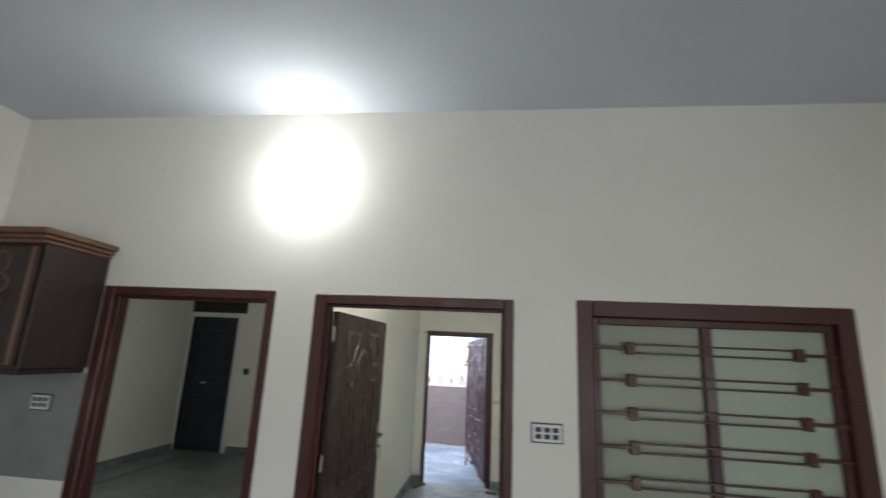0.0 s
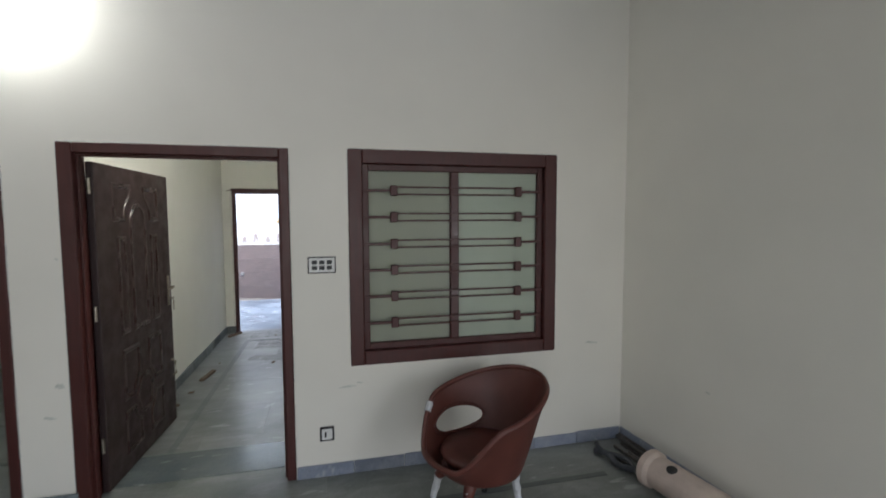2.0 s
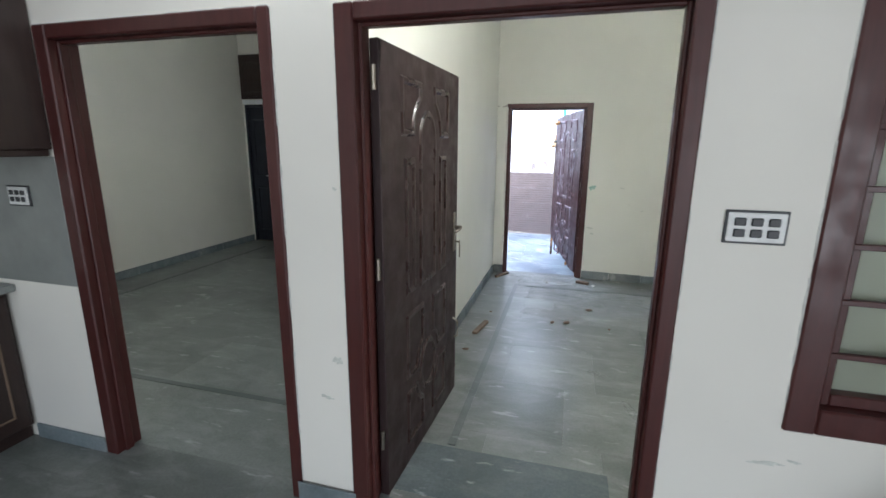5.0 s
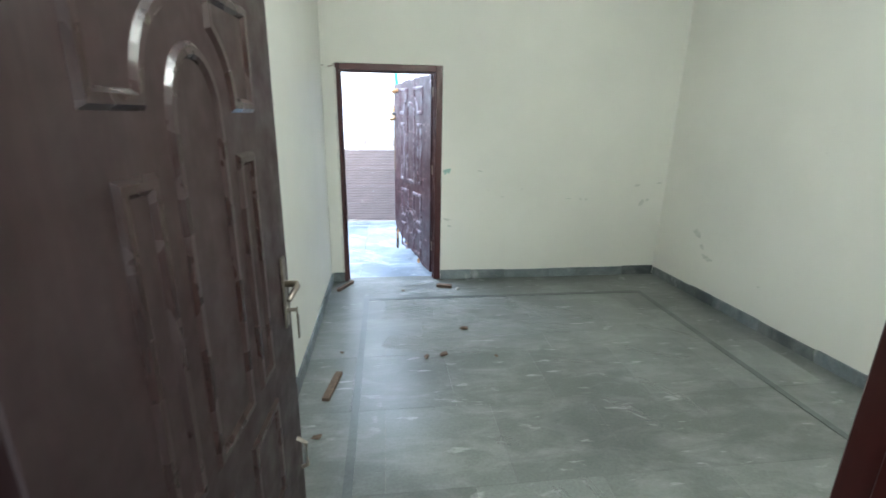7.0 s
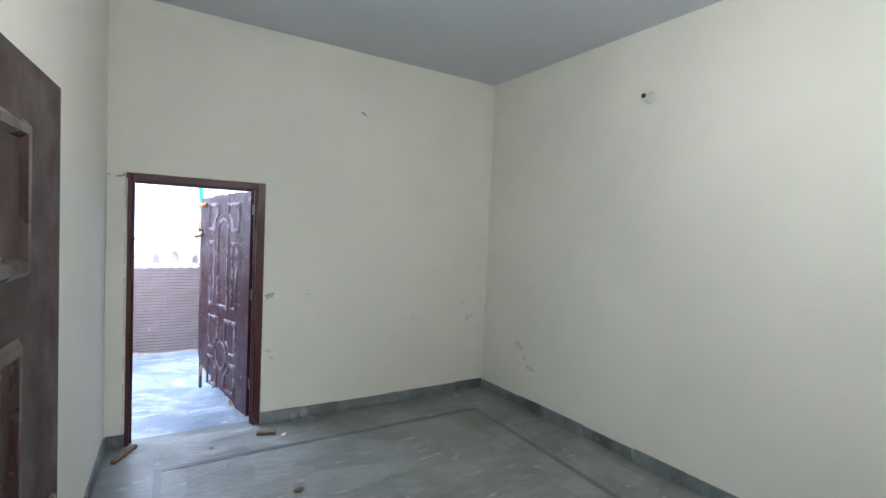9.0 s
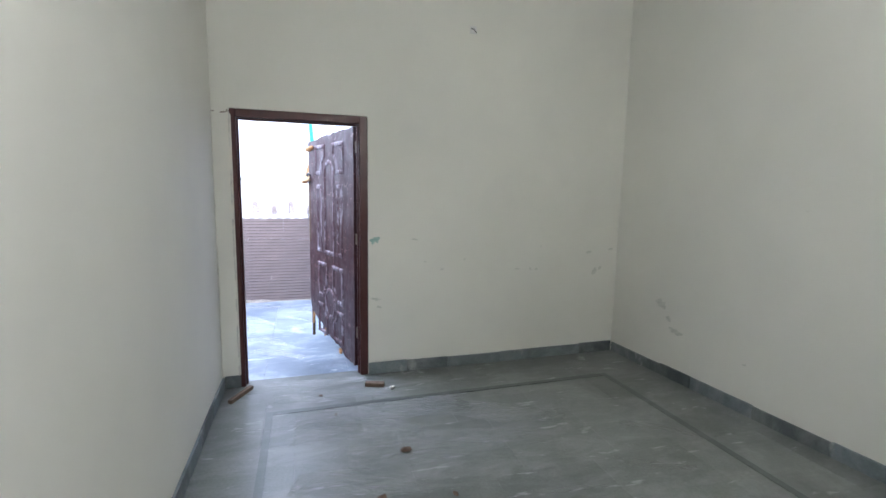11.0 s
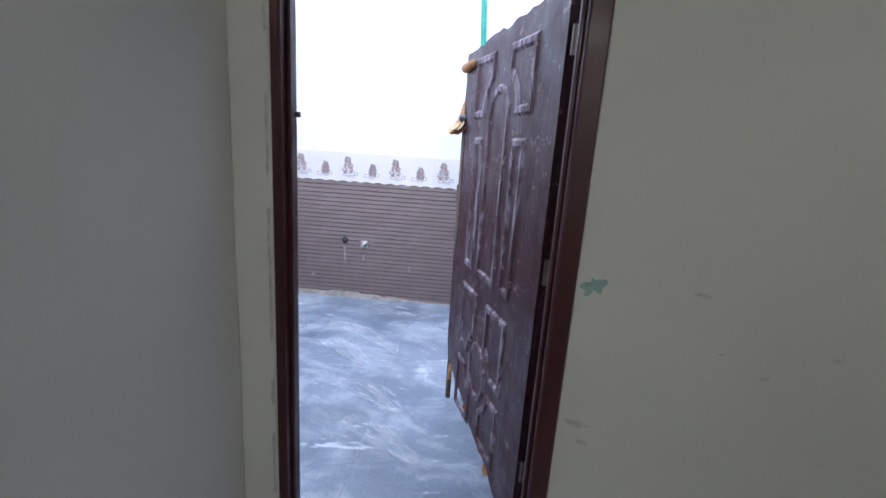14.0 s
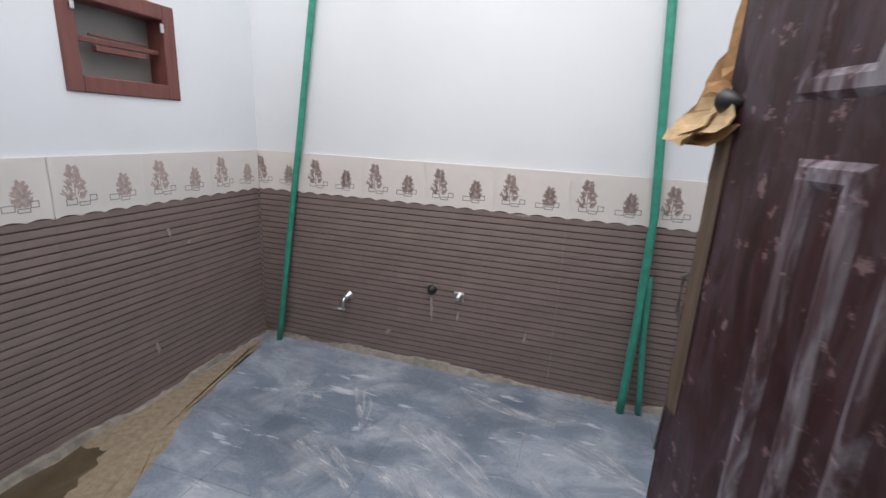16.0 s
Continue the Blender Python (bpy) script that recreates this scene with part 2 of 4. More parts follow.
def frosted(name, tint, through):
    """Obscured glass: scatters the light of the room behind it."""
    m, nt, b = material(name, 0.35, spec=0.4)
    v = coords(nt, source="World")
    col = ramp(nt, noise_of(nt, v, 1.6, 3), [(0.3, tuple(0.9 * c for c in tint)), (0.7, tint)])
    nt.links.new(col, b.inputs["Base Color"])
    bump(nt, b, noise_of(nt, v, 90, 2), 0.15, 0.003)
    t = nt.nodes.new("ShaderNodeBsdfTranslucent")
    nt.links.new(col, t.inputs["Color"])
    mx = nt.nodes.new("ShaderNodeMixShader")
    mx.inputs[0].default_value = through
    nt.links.new(b.outputs[0], mx.inputs[1])
    nt.links.new(t.outputs[0], mx.inputs[2])
    nt.links.new(mx.outputs[0], nt.nodes["Material Output"].inputs["Surface"])
    return m


def dust_light_swipe(name, base):
    """White dust dragged over the floor in streaks, with the stone showing between; the grey one also paints daylight.
    """
    m, nt, b = material(name, 0.7, spec=0.2)
    nt.links.new(ramp(nt, noise_of(nt, coords(nt), 30, 4), [(0.3, tuple(0.85 * c for c in base)), (0.7, base)]), b.inputs["Base Color"])
    fac = ramp(nt, noise_of(nt, coords(nt, (3.0, 16, 1)), 2.2, 6, 0.65, 0.5), [(0.42, (0.0,)), (0.68, (0.75,))])
    clear = nt.nodes.new("ShaderNodeBsdfTransparent")
    mx = nt.nodes.new("ShaderNodeMixShader")
    nt.links.new(fac, mx.inputs[0])
    nt.links.new(clear.outputs[0], mx.inputs[1])
    nt.links.new(b.outputs[0], mx.inputs[2])
    nt.links.new(mx.outputs[0], nt.nodes["Material Output"].inputs["Surface"])
    return m


M_PANE = frosted("frosted_glass", (0.66, 0.72, 0.64), 0.6)
M_PANE2 = frosted("double_frosted_glass", (0.50, 0.53, 0.44), 0.5)
M_SWIPE = dust_light_swipe("white_dust_swipe", (0.62, 0.64, 0.67))
M_SWIPE2 = dust_light_swipe("grey_dust_and_light_swipe", (0.50, 0.51, 0.50))
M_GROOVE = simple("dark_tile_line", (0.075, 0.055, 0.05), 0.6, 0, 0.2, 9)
M_BAND2 = floor_stone("blue_grey_threshold", (0.125, 0.15, 0.155), (0.07, 0.09, 0.092), (0.34, 0.36, 0.36), 0.22, 0.4)
M_FILLER = simple("white_filler", (0.62, 0.62, 0.58), 0.9, 0, 0.25, 50, 0.4)
M_STAIN = simple("grey_scuff", (0.62, 0.625, 0.56), 0.85, 0, 0.25, 60)
M_SMEAR = simple("dried_cement", (0.36, 0.31, 0.285), 0.9, 0, 0.3, 40)
M_TEAL = simple("teal_paint_smear", (0.36, 0.52, 0.47), 0.8, 0, 0.25, 40)

# ---- mesh helpers ----


def finish(name, bm, mat, smooth=False):
    bmesh.ops.recalc_face_normals(bm, faces=bm.faces)
    me = bpy.data.meshes.new(name)
    bm.to_mesh(me)
    bm.free()
    me.materials.append(mat)
    if smooth:
        for p in me.polygons:
            p.use_smooth = True
    return me


def part(name, bm, mat, parent=None, label="", smooth=False, m=None):
    """Link a bmesh, or a ready mesh, as one object under a thing or a part."""
    me = bm if isinstance(bm, bpy.types.Mesh) else finish(name, bm, mat, smooth)
    ob = new(name, me)
    if parent is not None:
        ob.parent = parent
    if m is not None:
        ob.matrix_basis = m
    if label:
        ob["label"] = label
    return ob


def thing(name, m, label, category, group="", kind=""):
    ob = new(name)
    ob.empty_display_size = 0.05
    ob.matrix_basis = m
    return tagged(ob, label, category, group, kind)


def box(bm, x0, y0, z0, x1, y1, z1, bev=0.0):
    r = bmesh.ops.create_cube(bm, size=1.0)
    vs = r["verts"]
    bmesh.ops.scale(bm, vec=(abs(x1 - x0), abs(y1 - y0), abs(z1 - z0)), verts=vs)
    bmesh.ops.translate(bm, vec=((x0 + x1) / 2, (y0 + y1) / 2, (z0 + z1) / 2), verts=vs)
    if bev:
        es = list({e for v in vs for e in v.link_edges})
        bmesh.ops.bevel(bm, geom=es, offset=bev, segments=1, affect="EDGES")
    return bm


def boxes(*rows, bev=0.0):
    bm = bmesh.new()
    for r in rows:
        box(bm, *r, bev=bev)
    return bm


def prism(poly, z0, z1):
    bm = bmesh.new()
    lo = [bm.verts.new((x, y, z0)) for x, y in poly]
    hi = [bm.verts.new((x, y, z1)) for x, y in poly]
    bm.faces.new(lo[::-1])
    bm.faces.new(hi)
    n = len(poly)
    for i in range(n):
        bm.faces.new((lo[i], lo[(i + 1) % n], hi[(i + 1) % n], hi[i]))
    return bm


def tube(bm, pts, r, seg=10, closed=False):
    """A round bar along points; r is one radius or one for each point."""
    pts = [Vector(p) for p in pts]
    rs = r if isinstance(r, (list, tuple)) else [r] * len(pts)
    rings = []
    for i, p in enumerate(pts):
        a, c = pts[max(i - 1, 0)], pts[min(i + 1, len(pts) - 1)]
        q = (c - a).to_track_quat("Z", "Y")
        rings.append([bm.verts.new(p + q @ Vector((rs[i] * math.cos(k * math.tau / seg), rs[i] * math.sin(k * math.tau / seg), 0))) for k in range(seg)])
    for a, c in zip(rings, rings[1:]):
        for k in range(seg):
            bm.faces.new((a[k], a[(k + 1) % seg], c[(k + 1) % seg], c[k]))
    bm.faces.new(rings[0][::-1])
    bm.faces.new(rings[-1])
    return bm


def lathe(bm, profile, seg=20, m=Matrix()):
    """Turn (radius, height) pairs round z."""
    rings = [[bm.verts.new(m @ Vector((r * math.cos(k * math.tau / seg), r * math.sin(k * math.tau / seg), z))) for k in range(seg)] for r, z in profile]
    for a, c in zip(rings, rings[1:]):
        for k in range(seg):
            bm.faces.new((a[k], a[(k + 1) % seg], c[(k + 1) % seg], c[k]))
    bm.faces.new(rings[0][::-1])
    bm.faces.new(rings[-1])
    return bm


def moulding(bm, pts, y, side, w=0.016, h=0.008, closed=True):
    """A raised bead along (x, z) points on a door face at y; side is +1 or -1."""
    pts = [Vector((p[0], p[1])) for p in pts]
    n = len(pts)
    rows = []
    for i, p in enumerate(pts):
        a = pts[(i - 1) % n] if closed or i else p
        c = pts[(i + 1) % n] if closed or i < n - 1 else p
        d1 = (p - a).normalized() if (p - a).length else (c - p).normalized()
        d2 = (c - p).normalized() if (c - p).length else d1
        t = (d1 + d2).normalized() if (d1 + d2).length > 1e-4 else d1
        nrm = Vector((-t.y, t.x))
        k = 1 / max(0.5, nrm.dot(Vector((-d1.y, d1.x))))
        o = nrm * (w / 2 * k)
        rows.append([bm.verts.new((p.x + o.x * f, y + side * hh, p.y + o.y * f)) for f, hh in ((-1, 0), (-0.45, h), (0.45, h), (1, 0))])
    for i in range(n if closed else n - 1):
        a, c = rows[i], rows[(i + 1) % n]
        for k in range(3):
            bm.faces.new((a[k], a[k + 1], c[k + 1], c[k]))
    return bm


def wall_cells(x0, x1, z1, holes):
    """Boxes (x0, z0, x1, z1) of a wall with rectangular holes."""
    xs = sorted({x0, x1, *[h[0] for h in holes], *[h[2] for h in holes]})
    out = []
    for a, c in zip(xs, xs[1:]):
        zs = 0.0
        for h in sorted([h for h in holes if h[0] < c - 1e-6 and h[2] > a + 1e-6], key=lambda h: h[1]):
            if h[1] > zs:
                out.append((a, zs, c, h[1]))
            zs = h[3]
        if zs < z1:
            out.append((a, zs, c, z1))
    return out


def structure(name, bm, mat):
    return tagged(part(name, bm, mat), kind="structure")


# ---- the large structure ----
H1, H2, HY = 3.33, 3.41, 3.7
Y1, Y1B, Y3, Y3B, YK = 2.8, 2.92, 6.945, 7.05, 9.735
XW, XP, XPB, XY0, XY1 = -3.43, -1.30, -1.13, -2.938, 0.10
D1 = (-2.515, 0.0, -1.33, 2.11)
D2 = (-1.07, 0.0, 0.14, 2.10)
WIN = (0.495, 0.715, 1.94, 2.11)
D3 = (-1.012, 0.0, -0.022, 2.10)
VENT = (8.52, 1.68, 9.118, 2.155)


def wall_x(name, x0, x1, y0, y1, h, holes, front, back):
    """A wall along x whose two faces carry different paint: two leaves, back to back."""
    mid = (y0 + y1) / 2
    bm = boxes(*[(a, y0, b, c, mid, d) for a, b, c, d in wall_cells(x0, x1, h, holes)])
    structure(name + "_front", bm, front)
    bm = boxes(*[(a, mid, b, c, y1, d) for a, b, c, d in wall_cells(x0, x1, h, holes)])
    structure(name + "_back", bm, back)


wall_x("wall_hall_north", -5.5, 2.75, Y1, Y1B, 3.6, [D1, D2, WIN], M_CREAM, M_GREEN)
wall_x("wall_bedroom_north", -3.18, 2.75, Y3, Y3B, 3.7, [D3], M_GREEN, M_WHITE)
structure("wall_partition", boxes((XP, Y1B, 0, XPB, Y3, 3.6)), M_GREEN)
structure("wall_bedroom_east", prism([(2.375, 6.945), (2.585, 2.92), (2.785, 2.92), (2.575, 6.945)], 0, 3.6), M_GREEN)
structure("wall_hall_east", prism([(2.50, 2.8), (2.72, 0.0), (2.92, 0.0), (2.70, 2.8)], 0, 3.6), M_CREAM)
structure("wall_hall_east_far", boxes((2.72, -3.6, 0, 2.92, -3.0, 3.6), (2.72, -0.8, 0, 2.92, 0, 3.6), (2.72, -3.0, 2.15, 2.92, -0.8, 3.6)), M_CREAM)
structure("wall_hall_south", boxes((-3.63, -3.8, 0, -2.3, -3.6, 3.6), (1.3, -3.8, 0, 2.92, -3.6, 3.6), (-2.3, -3.8, 2.9, 1.3, -3.6, 3.6), (-2.3, -3.8, 0, 1.3, -3.6, 0.7)), M_CREAM)
structure("wall_hall_west", boxes((XW - 0.2, -3.6, 0, XW, Y1, 3.6)), M_CREAM)
structure("wall_west_room_west", boxes((-5.6, Y1B, 0, -5.38, 7.7, 3.6)), M_CREAM)
structure("wall_west_room_north", boxes((-5.6, 7.7, 0, -5.35, 7.9, 3.6), (-4.49, 7.7, 0, -3.138, 7.9, 3.6), (-5.35, 7.7, 2.22, -4.49, 7.9, 3.6), (-5.6, 7.9, 0, -3.18, 7.98, 3.6)), M_CREAM)
structure("wall_yard_west", boxes(*[(-3.138, a, b, XY0, c, d) for a, b, c, d in wall_cells(Y3B, YK + 0.2, HY, [VENT])]), M_WHITE)
structure("wall_yard_north", boxes((XY0, YK, 0, XY1, YK + 0.2, HY)), M_WHITE)
structure("wall_yard_east", boxes((XY1, Y3B, 0, XY1 + 0.2, YK + 0.2, HY)), M_WHITE)
structure("ceiling_hall", boxes((-3.63, -3.8, H1, 2.92, Y1, H1 + 0.15)), M_CEIL)
bm = bmesh.new()
wedge = [[bm.verts.new((x, y, z)) for y, z in ((1.27, H1 - 0.001), (0.25, H1 - 0.001), (0.25, H1 - 0.62))] for x in (1.25, 2.70)]
bm.faces.new(wedge[0])
bm.faces.new(wedge[1][::-1])
for k in range(3):
    bm.faces.new((wedge[0][k], wedge[1][k], wedge[1][(k + 1) % 3], wedge[0][(k + 1) % 3]))
structure("ceiling_stair_soffit", bm, M_CEIL)
structure("ceiling_bedroom", boxes((XPB, Y1B, H2, 2.60, Y3, H2 + 0.15)), M_CEIL)
structure("ceiling_west_room", boxes((-5.38, Y1B, 3.35, XP, 7.0, 3.5), (-5.38, 7.0, 3.35, -3.138, 7.7, 3.5)), M_CEIL)
structure("ground", boxes((-60, -60, -0.6, 60, 60, -0.3)), M_GROUT)
floor = structure("floor", boxes((-5.6, -3.8, -0.25, 2.95, YK + 0.2, -0.012)), M_GROUT)


def ring_frame(name, hole, y0, y1, widths, mat, label, category, sill=False, proud=0.012, s=0.014):
    """A door or window frame: jambs and head (and sill) with a stepped rebate."""
    x0, z0, x1, z1 = hole
    wl, wr, w = widths
    ob = tagged(thing(name, Matrix(), label, category), kind="structure")
    for nm, r in (("jamb", (x0, z0, x0 + wl, z1)), ("jamb", (x1 - wr, z0, x1, z1)), ("head", (x0 + wl, z1 - w, x1 - wr, z1))) + ((("sill", (x0 + wl, z0, x1 - wr, z0 + w)),) if sill else ()):
        bm = bmesh.new()
        box(bm, r[0], y0 - proud, r[1], r[2], y1 + proud, r[3], bev=0.006)
        part(nm, bm, mat, ob)
        bm = bmesh.new()
        # a second step towards the opening
        if nm == "jamb":
            xa, xb = (r[2], r[2] + s) if r[0] == x0 else (r[0] - s, r[0])
            box(bm, xa, y0 + 0.03, r[1] + (w if sill else 0), xb, y1 - 0.045, r[3] - w, bev=0.004)
        elif nm == "head":
            box(bm, r[0] + s, y0 + 0.03, r[1] - s, r[2] - s, y1 - 0.045, r[1], bev=0.004)
        else:
            box(bm, r[0] + s, y0 + 0.03, r[3], r[2] - s, y1 - 0.045, r[3] + s, bev=0.004)
        part("rebate", bm, mat, ob)
    return ob


ring_frame("door_frame_1", D1, Y1, Y1B, (0.075, 0.055, 0.06), M_FRAME, "red-brown painted door frame in a cream wall", "door frame")
ring_frame("door_frame_2", D2, Y1, Y1B, (0.075, 0.055, 0.06), M_FRAME, "red-brown painted door frame with worn edges", "door frame")
ring_frame("door_frame_3", D3, Y3, Y3B, (0.042, 0.066, 0.06), M_FRAME, "chipped dark red-brown door frame of the yard", "door frame")

# ---- the window with its grille ----


def grille_window():
    w = ring_frame("window_1", WIN, Y1, Y1B, (0.09, 0.09, 0.09), M_FRAME, "red-brown window frame with a horizontal bar grille", "window", sill=True, s=0.04)
    x0, z0, x1, z1 = WIN
    part("mullion", boxes((1.178, Y1 + 0.045, z0 + 0.09, 1.236, Y1 + 0.095, z1 - 0.09), bev=0.005), M_FRAME, w)
    part("pane", boxes((x0 + 0.13, Y1 + 0.076, z0 + 0.13, 1.176, Y1 + 0.081, z1 - 0.13)), M_PANE2, w, "dull frosted glass pane")
    part("pane", boxes((1.238, Y1 + 0.060, z0 + 0.13, x1 - 0.13, Y1 + 0.065, z1 - 0.13)), M_PANE, w, "pale frosted glass pane")
    for z in (1.852, 1.679, 1.503, 1.331, 1.157, 0.980):
        bm = boxes((x0 + 0.085, Y1 + 0.02, z - 0.009, 0.79, Y1 + 0.04, z + 0.009), (1.66, Y1 + 0.02, z - 0.009, x1 - 0.085, Y1 + 0.04, z + 0.009), bev=0.002)
        g = part("grille_bar", bm, M_FRAME, w)
        part("rod", boxes((0.77, Y1 + 0.022, z + 0.018, 1.68, Y1 + 0.036, z + 0.029), bev=0.002), M_FRAME, g)
        part("rod", boxes((0.77, Y1 + 0.022, z - 0.029, 1.68, Y1 + 0.036, z - 0.018), bev=0.002), M_FRAME, g)
        part("collar", boxes((0.765, Y1 + 0.012, z - 0.034, 0.812, Y1 + 0.046, z + 0.034), bev=0.005), M_FRAME, g)
        part("collar", boxes((1.638, Y1 + 0.012, z - 0.034, 1.685, Y1 + 0.046, z + 0.034), bev=0.005), M_FRAME, g)


grille_window()

# ---- doors ----


def arc(cx, cz, rx, rz, a0, a1, n=10):
    return [(cx + rx * math.cos(radians(a0 + (a1 - a0) * i / n)), cz + rz * math.sin(radians(a0 + (a1 - a0) * i / n))) for i in range(n + 1)]


def door_outlines(w, h):
    """Pressed panels of the leaf, as (outline, closed) in a leaf of width w and height h."""
    c = w / 2
    out = [[(c - 0.10, 0.915), (c + 0.10, 0.915)] + arc(c, 1.615, 0.10, 0.13, 0, 180, 14)]
    for s in (-1, 1):
        # tall narrow panel
        out.append([(c + s * 0.19, 0.92), (c + s * 0.275, 0.92), (c + s * 0.275, 1.525), (c + s * 0.19, 1.525)])
        # top panel, its inner foot scooped round the arch
        out.append([(c + s * 0.10, h - 0.12), (c + s * 0.31, h - 0.12), (c + s * 0.31, 1.65)] + [(c + s * x, z) for x, z in arc(0, 1.65, 0.19, 0.18, 0, 58, 7)])
        # lower panels, scooped round the medallion
        out.append([(c + s * 0.08, 0.79), (c + s * 0.275, 0.79), (c + s * 0.275, 0.485)] + [(c + s * x, z) for x, z in arc(0, 0.435, 0.17, 0.19, 15, 62, 6)])
        out.append([(c + s * 0.08, 0.125), (c + s * 0.275, 0.125), (c + s * 0.275, 0.385)] + [(c + s * x, z) for x, z in arc(0, 0.435, 0.17, 0.19, -15, -62, 6)])
    out.append(arc(c, 0.435, 0.105, 0.13, 0, 342, 18))
    return out


def door_leaf(name, m, w, h, slab_mat, bead_mat, label, ragged=False, bead=0.032):
    ob = tagged(thing(name, m, label, "door"), kind="structure")
    rnd = random.Random(4)
    if ragged:
        # the free edge, the top and the foot are eaten away
        pts = [(0.0, 0.0)]
        n = 26
        for i in range(1, n):
            f = i / n
            pts.append((w * f, 0.02 + 0.30 * max(0, f - 0.12) ** 1.1 + rnd.uniform(-0.018, 0.018)))
        for i in range(1, 44):
            f = i / 44
            z = 0.33 + f * (h - 0.36)
            pts.append((w - abs(rnd.gauss(0, 0.007)) - (0.05 * math.exp(-((z - 1.66) / 0.07) ** 2)) - 0.012 * (z > 1.5), z))
        for i in range(0, 22):
            f = 1 - i / 22
            pts.append((w * f * 0.98, h - 0.05 * f + rnd.uniform(-0.012, 0.008)))
        pts.append((0.0, h))
        bm = bmesh.new()
        a = [bm.verts.new((x, -0.02, z)) for x, z in pts]
        b = [bm.verts.new((x, 0.02, z)) for x, z in pts]
        bm.faces.new(a)
        bm.faces.new(b[::-1])
        for i in range(len(pts)):
            j = (i + 1) % len(pts)
            bm.faces.new((a[i], b[i], b[j], a[j]))
        bmesh.ops.triangulate(bm, faces=[f for f in bm.faces if len(f.verts) > 4])
    else:
        bm = boxes((0, -0.02, 0, w, 0.02, h), bev=0.004)
    part("slab", bm, slab_mat, ob)
    for pts in door_outlines(w, h):
        for side in (1, -1):
            bm = bmesh.new()
            moulding(bm, pts, side * 0.02, side, bead, 0.009)
            part("panel_moulding", bm, bead_mat, ob)
    # hinges
    for z in (0.25, 1.05, 1.8):
        bm = bmesh.new()
        tube(bm, [(-0.008, 0, z), (-0.008, 0, z + 0.09)], 0.009, 8)
        part("hinge", bm, M_BRASS, ob)
    return ob


def door_handle(ob, w, z, side):
    p = part("lock_plate", boxes((w - 0.085, side * 0.02, z - 0.13, w - 0.045, side * 0.028, z + 0.11), bev=0.003), M_BRASS, ob, "tarnished lock plate")
    bm = bmesh.new()
    tube(bm, [(w - 0.065, side * 0.02, z + 0.02), (w - 0.065, side * 0.065, z + 0.02), (w - 0.085, side * 0.07, z + 0.02), (w - 0.18, side * 0.068, z + 0.012)], [0.011, 0.011, 0.010, 0.008], 10)
    part("lever", bm, M_BRASS, p, smooth=True)
    if side < 0:
        bm = bmesh.new()
        tube(bm, [(w - 0.065, side * 0.028, z - 0.07), (w - 0.065, side * 0.055, z - 0.07)], 0.006, 8)
        box(bm, w - 0.070, side * 0.060, z - 0.145, w - 0.060, side * 0.056, z - 0.06, bev=0.001)
        box(bm, w - 0.082, side * 0.064, z - 0.165, w - 0.066, side * 0.060, z - 0.085, bev=0.001)
        part("keys", bm, M_BRASS, p)


LEAF2 = pose(-0.965, 2.90, 0.02, 0, 0, 87.0)
leaf2 = door_leaf("door_2", LEAF2, 1.04, 1.985, M_DOOR, M_DOOR_EDGE, "dark brown moulded door standing wide open")
for sd in (1, -1):
    door_handle(leaf2, 1.04, 1.09, sd)
bm = bmesh.new()
tube(bm, [(0.98, -0.02, 0.52), (0.98, -0.05, 0.50), (0.985, -0.05, 0.40), (0.985, -0.03, 0.39)], 0.008, 8)
part("outlet_stub", bm, M_BRASS, leaf2)

LEAF3 = pose(-0.10, 7.085, 0.03, 0, 0, 109.5)
leaf3 = door_leaf("door_3", LEAF3, 1.03, 2.01, M_OLD, M_OLD_EDGE, "weathered purple-brown door with torn edges, half open", True, 0.042)


def ragged_sheet(bm, cx, cz, w, h, y, curl, rnd, n=7):
    """A torn flake of veneer that curls off the edge."""
    rows = []
    for i in range(n + 1):
        f = i / n
        half = w / 2 * math.sin(math.pi * (0.12 + 0.8 * f)) * rnd.uniform(0.75, 1.2)
        yy = y - curl * f * f
        rows.append([bm.verts.new((cx + half * s + rnd.uniform(-0.006, 0.006) + 0.02 * f, yy + d, cz - h * f + rnd.uniform(-0.008, 0.008))) for s, d in ((-1, 0.0), (0.1, -0.012), (1, 0.004))])
    back = [[bm.verts.new(v.co + Vector((0, 0.004, 0))) for v in r] for r in rows]
    for a, b in zip(rows, rows[1:]):
        for k in range(2):
            bm.faces.new((a[k], a[k + 1], b[k + 1], b[k]))
    for i in range(n):
        for k in range(2):
            bm.faces.new((back[i][k], back[i + 1][k], back[i + 1][k + 1], back[i][k + 1]))
        bm.faces.new((rows[i][0], rows[i + 1][0], back[i + 1][0], back[i][0]))
        bm.faces.new((rows[i][2], back[i][2], back[i + 1][2], rows[i + 1][2]))
    return bm


rnd = random.Random(9)
for cx, cz, w, h, y, curl in ((1.020, 1.88, 0.07, 0.20, -0.01, 0.02), (1.045, 1.74, 0.13, 0.17, -0.005, 0.05), (1.035, 1.64, 0.16, 0.09, 0.0, 0.07), (0.96, 0.36, 0.05, 0.22, 0.0, 0.01), (0.66, 0.17, 0.06, 0.09, 0.0, 0.01), (0.10, 0.13, 0.12, 0.11, 0.0, 0.01), (0.30, 0.07, 0.07, 0.06, 0.0, 0.01)):
    bm = bmesh.new()
    ragged_sheet(bm, cx, cz, w, h, y, -curl, rnd)
    part("torn_veneer", bm, M_TORN, leaf3, "torn orange fibreboard flake")
part("bare_stile", boxes((0.975, 0.0204, 0.98, 1.02, 0.0235, 1.58), bev=0.001), M_RAWWOOD, leaf3, "bare brown wood where the skin is gone")
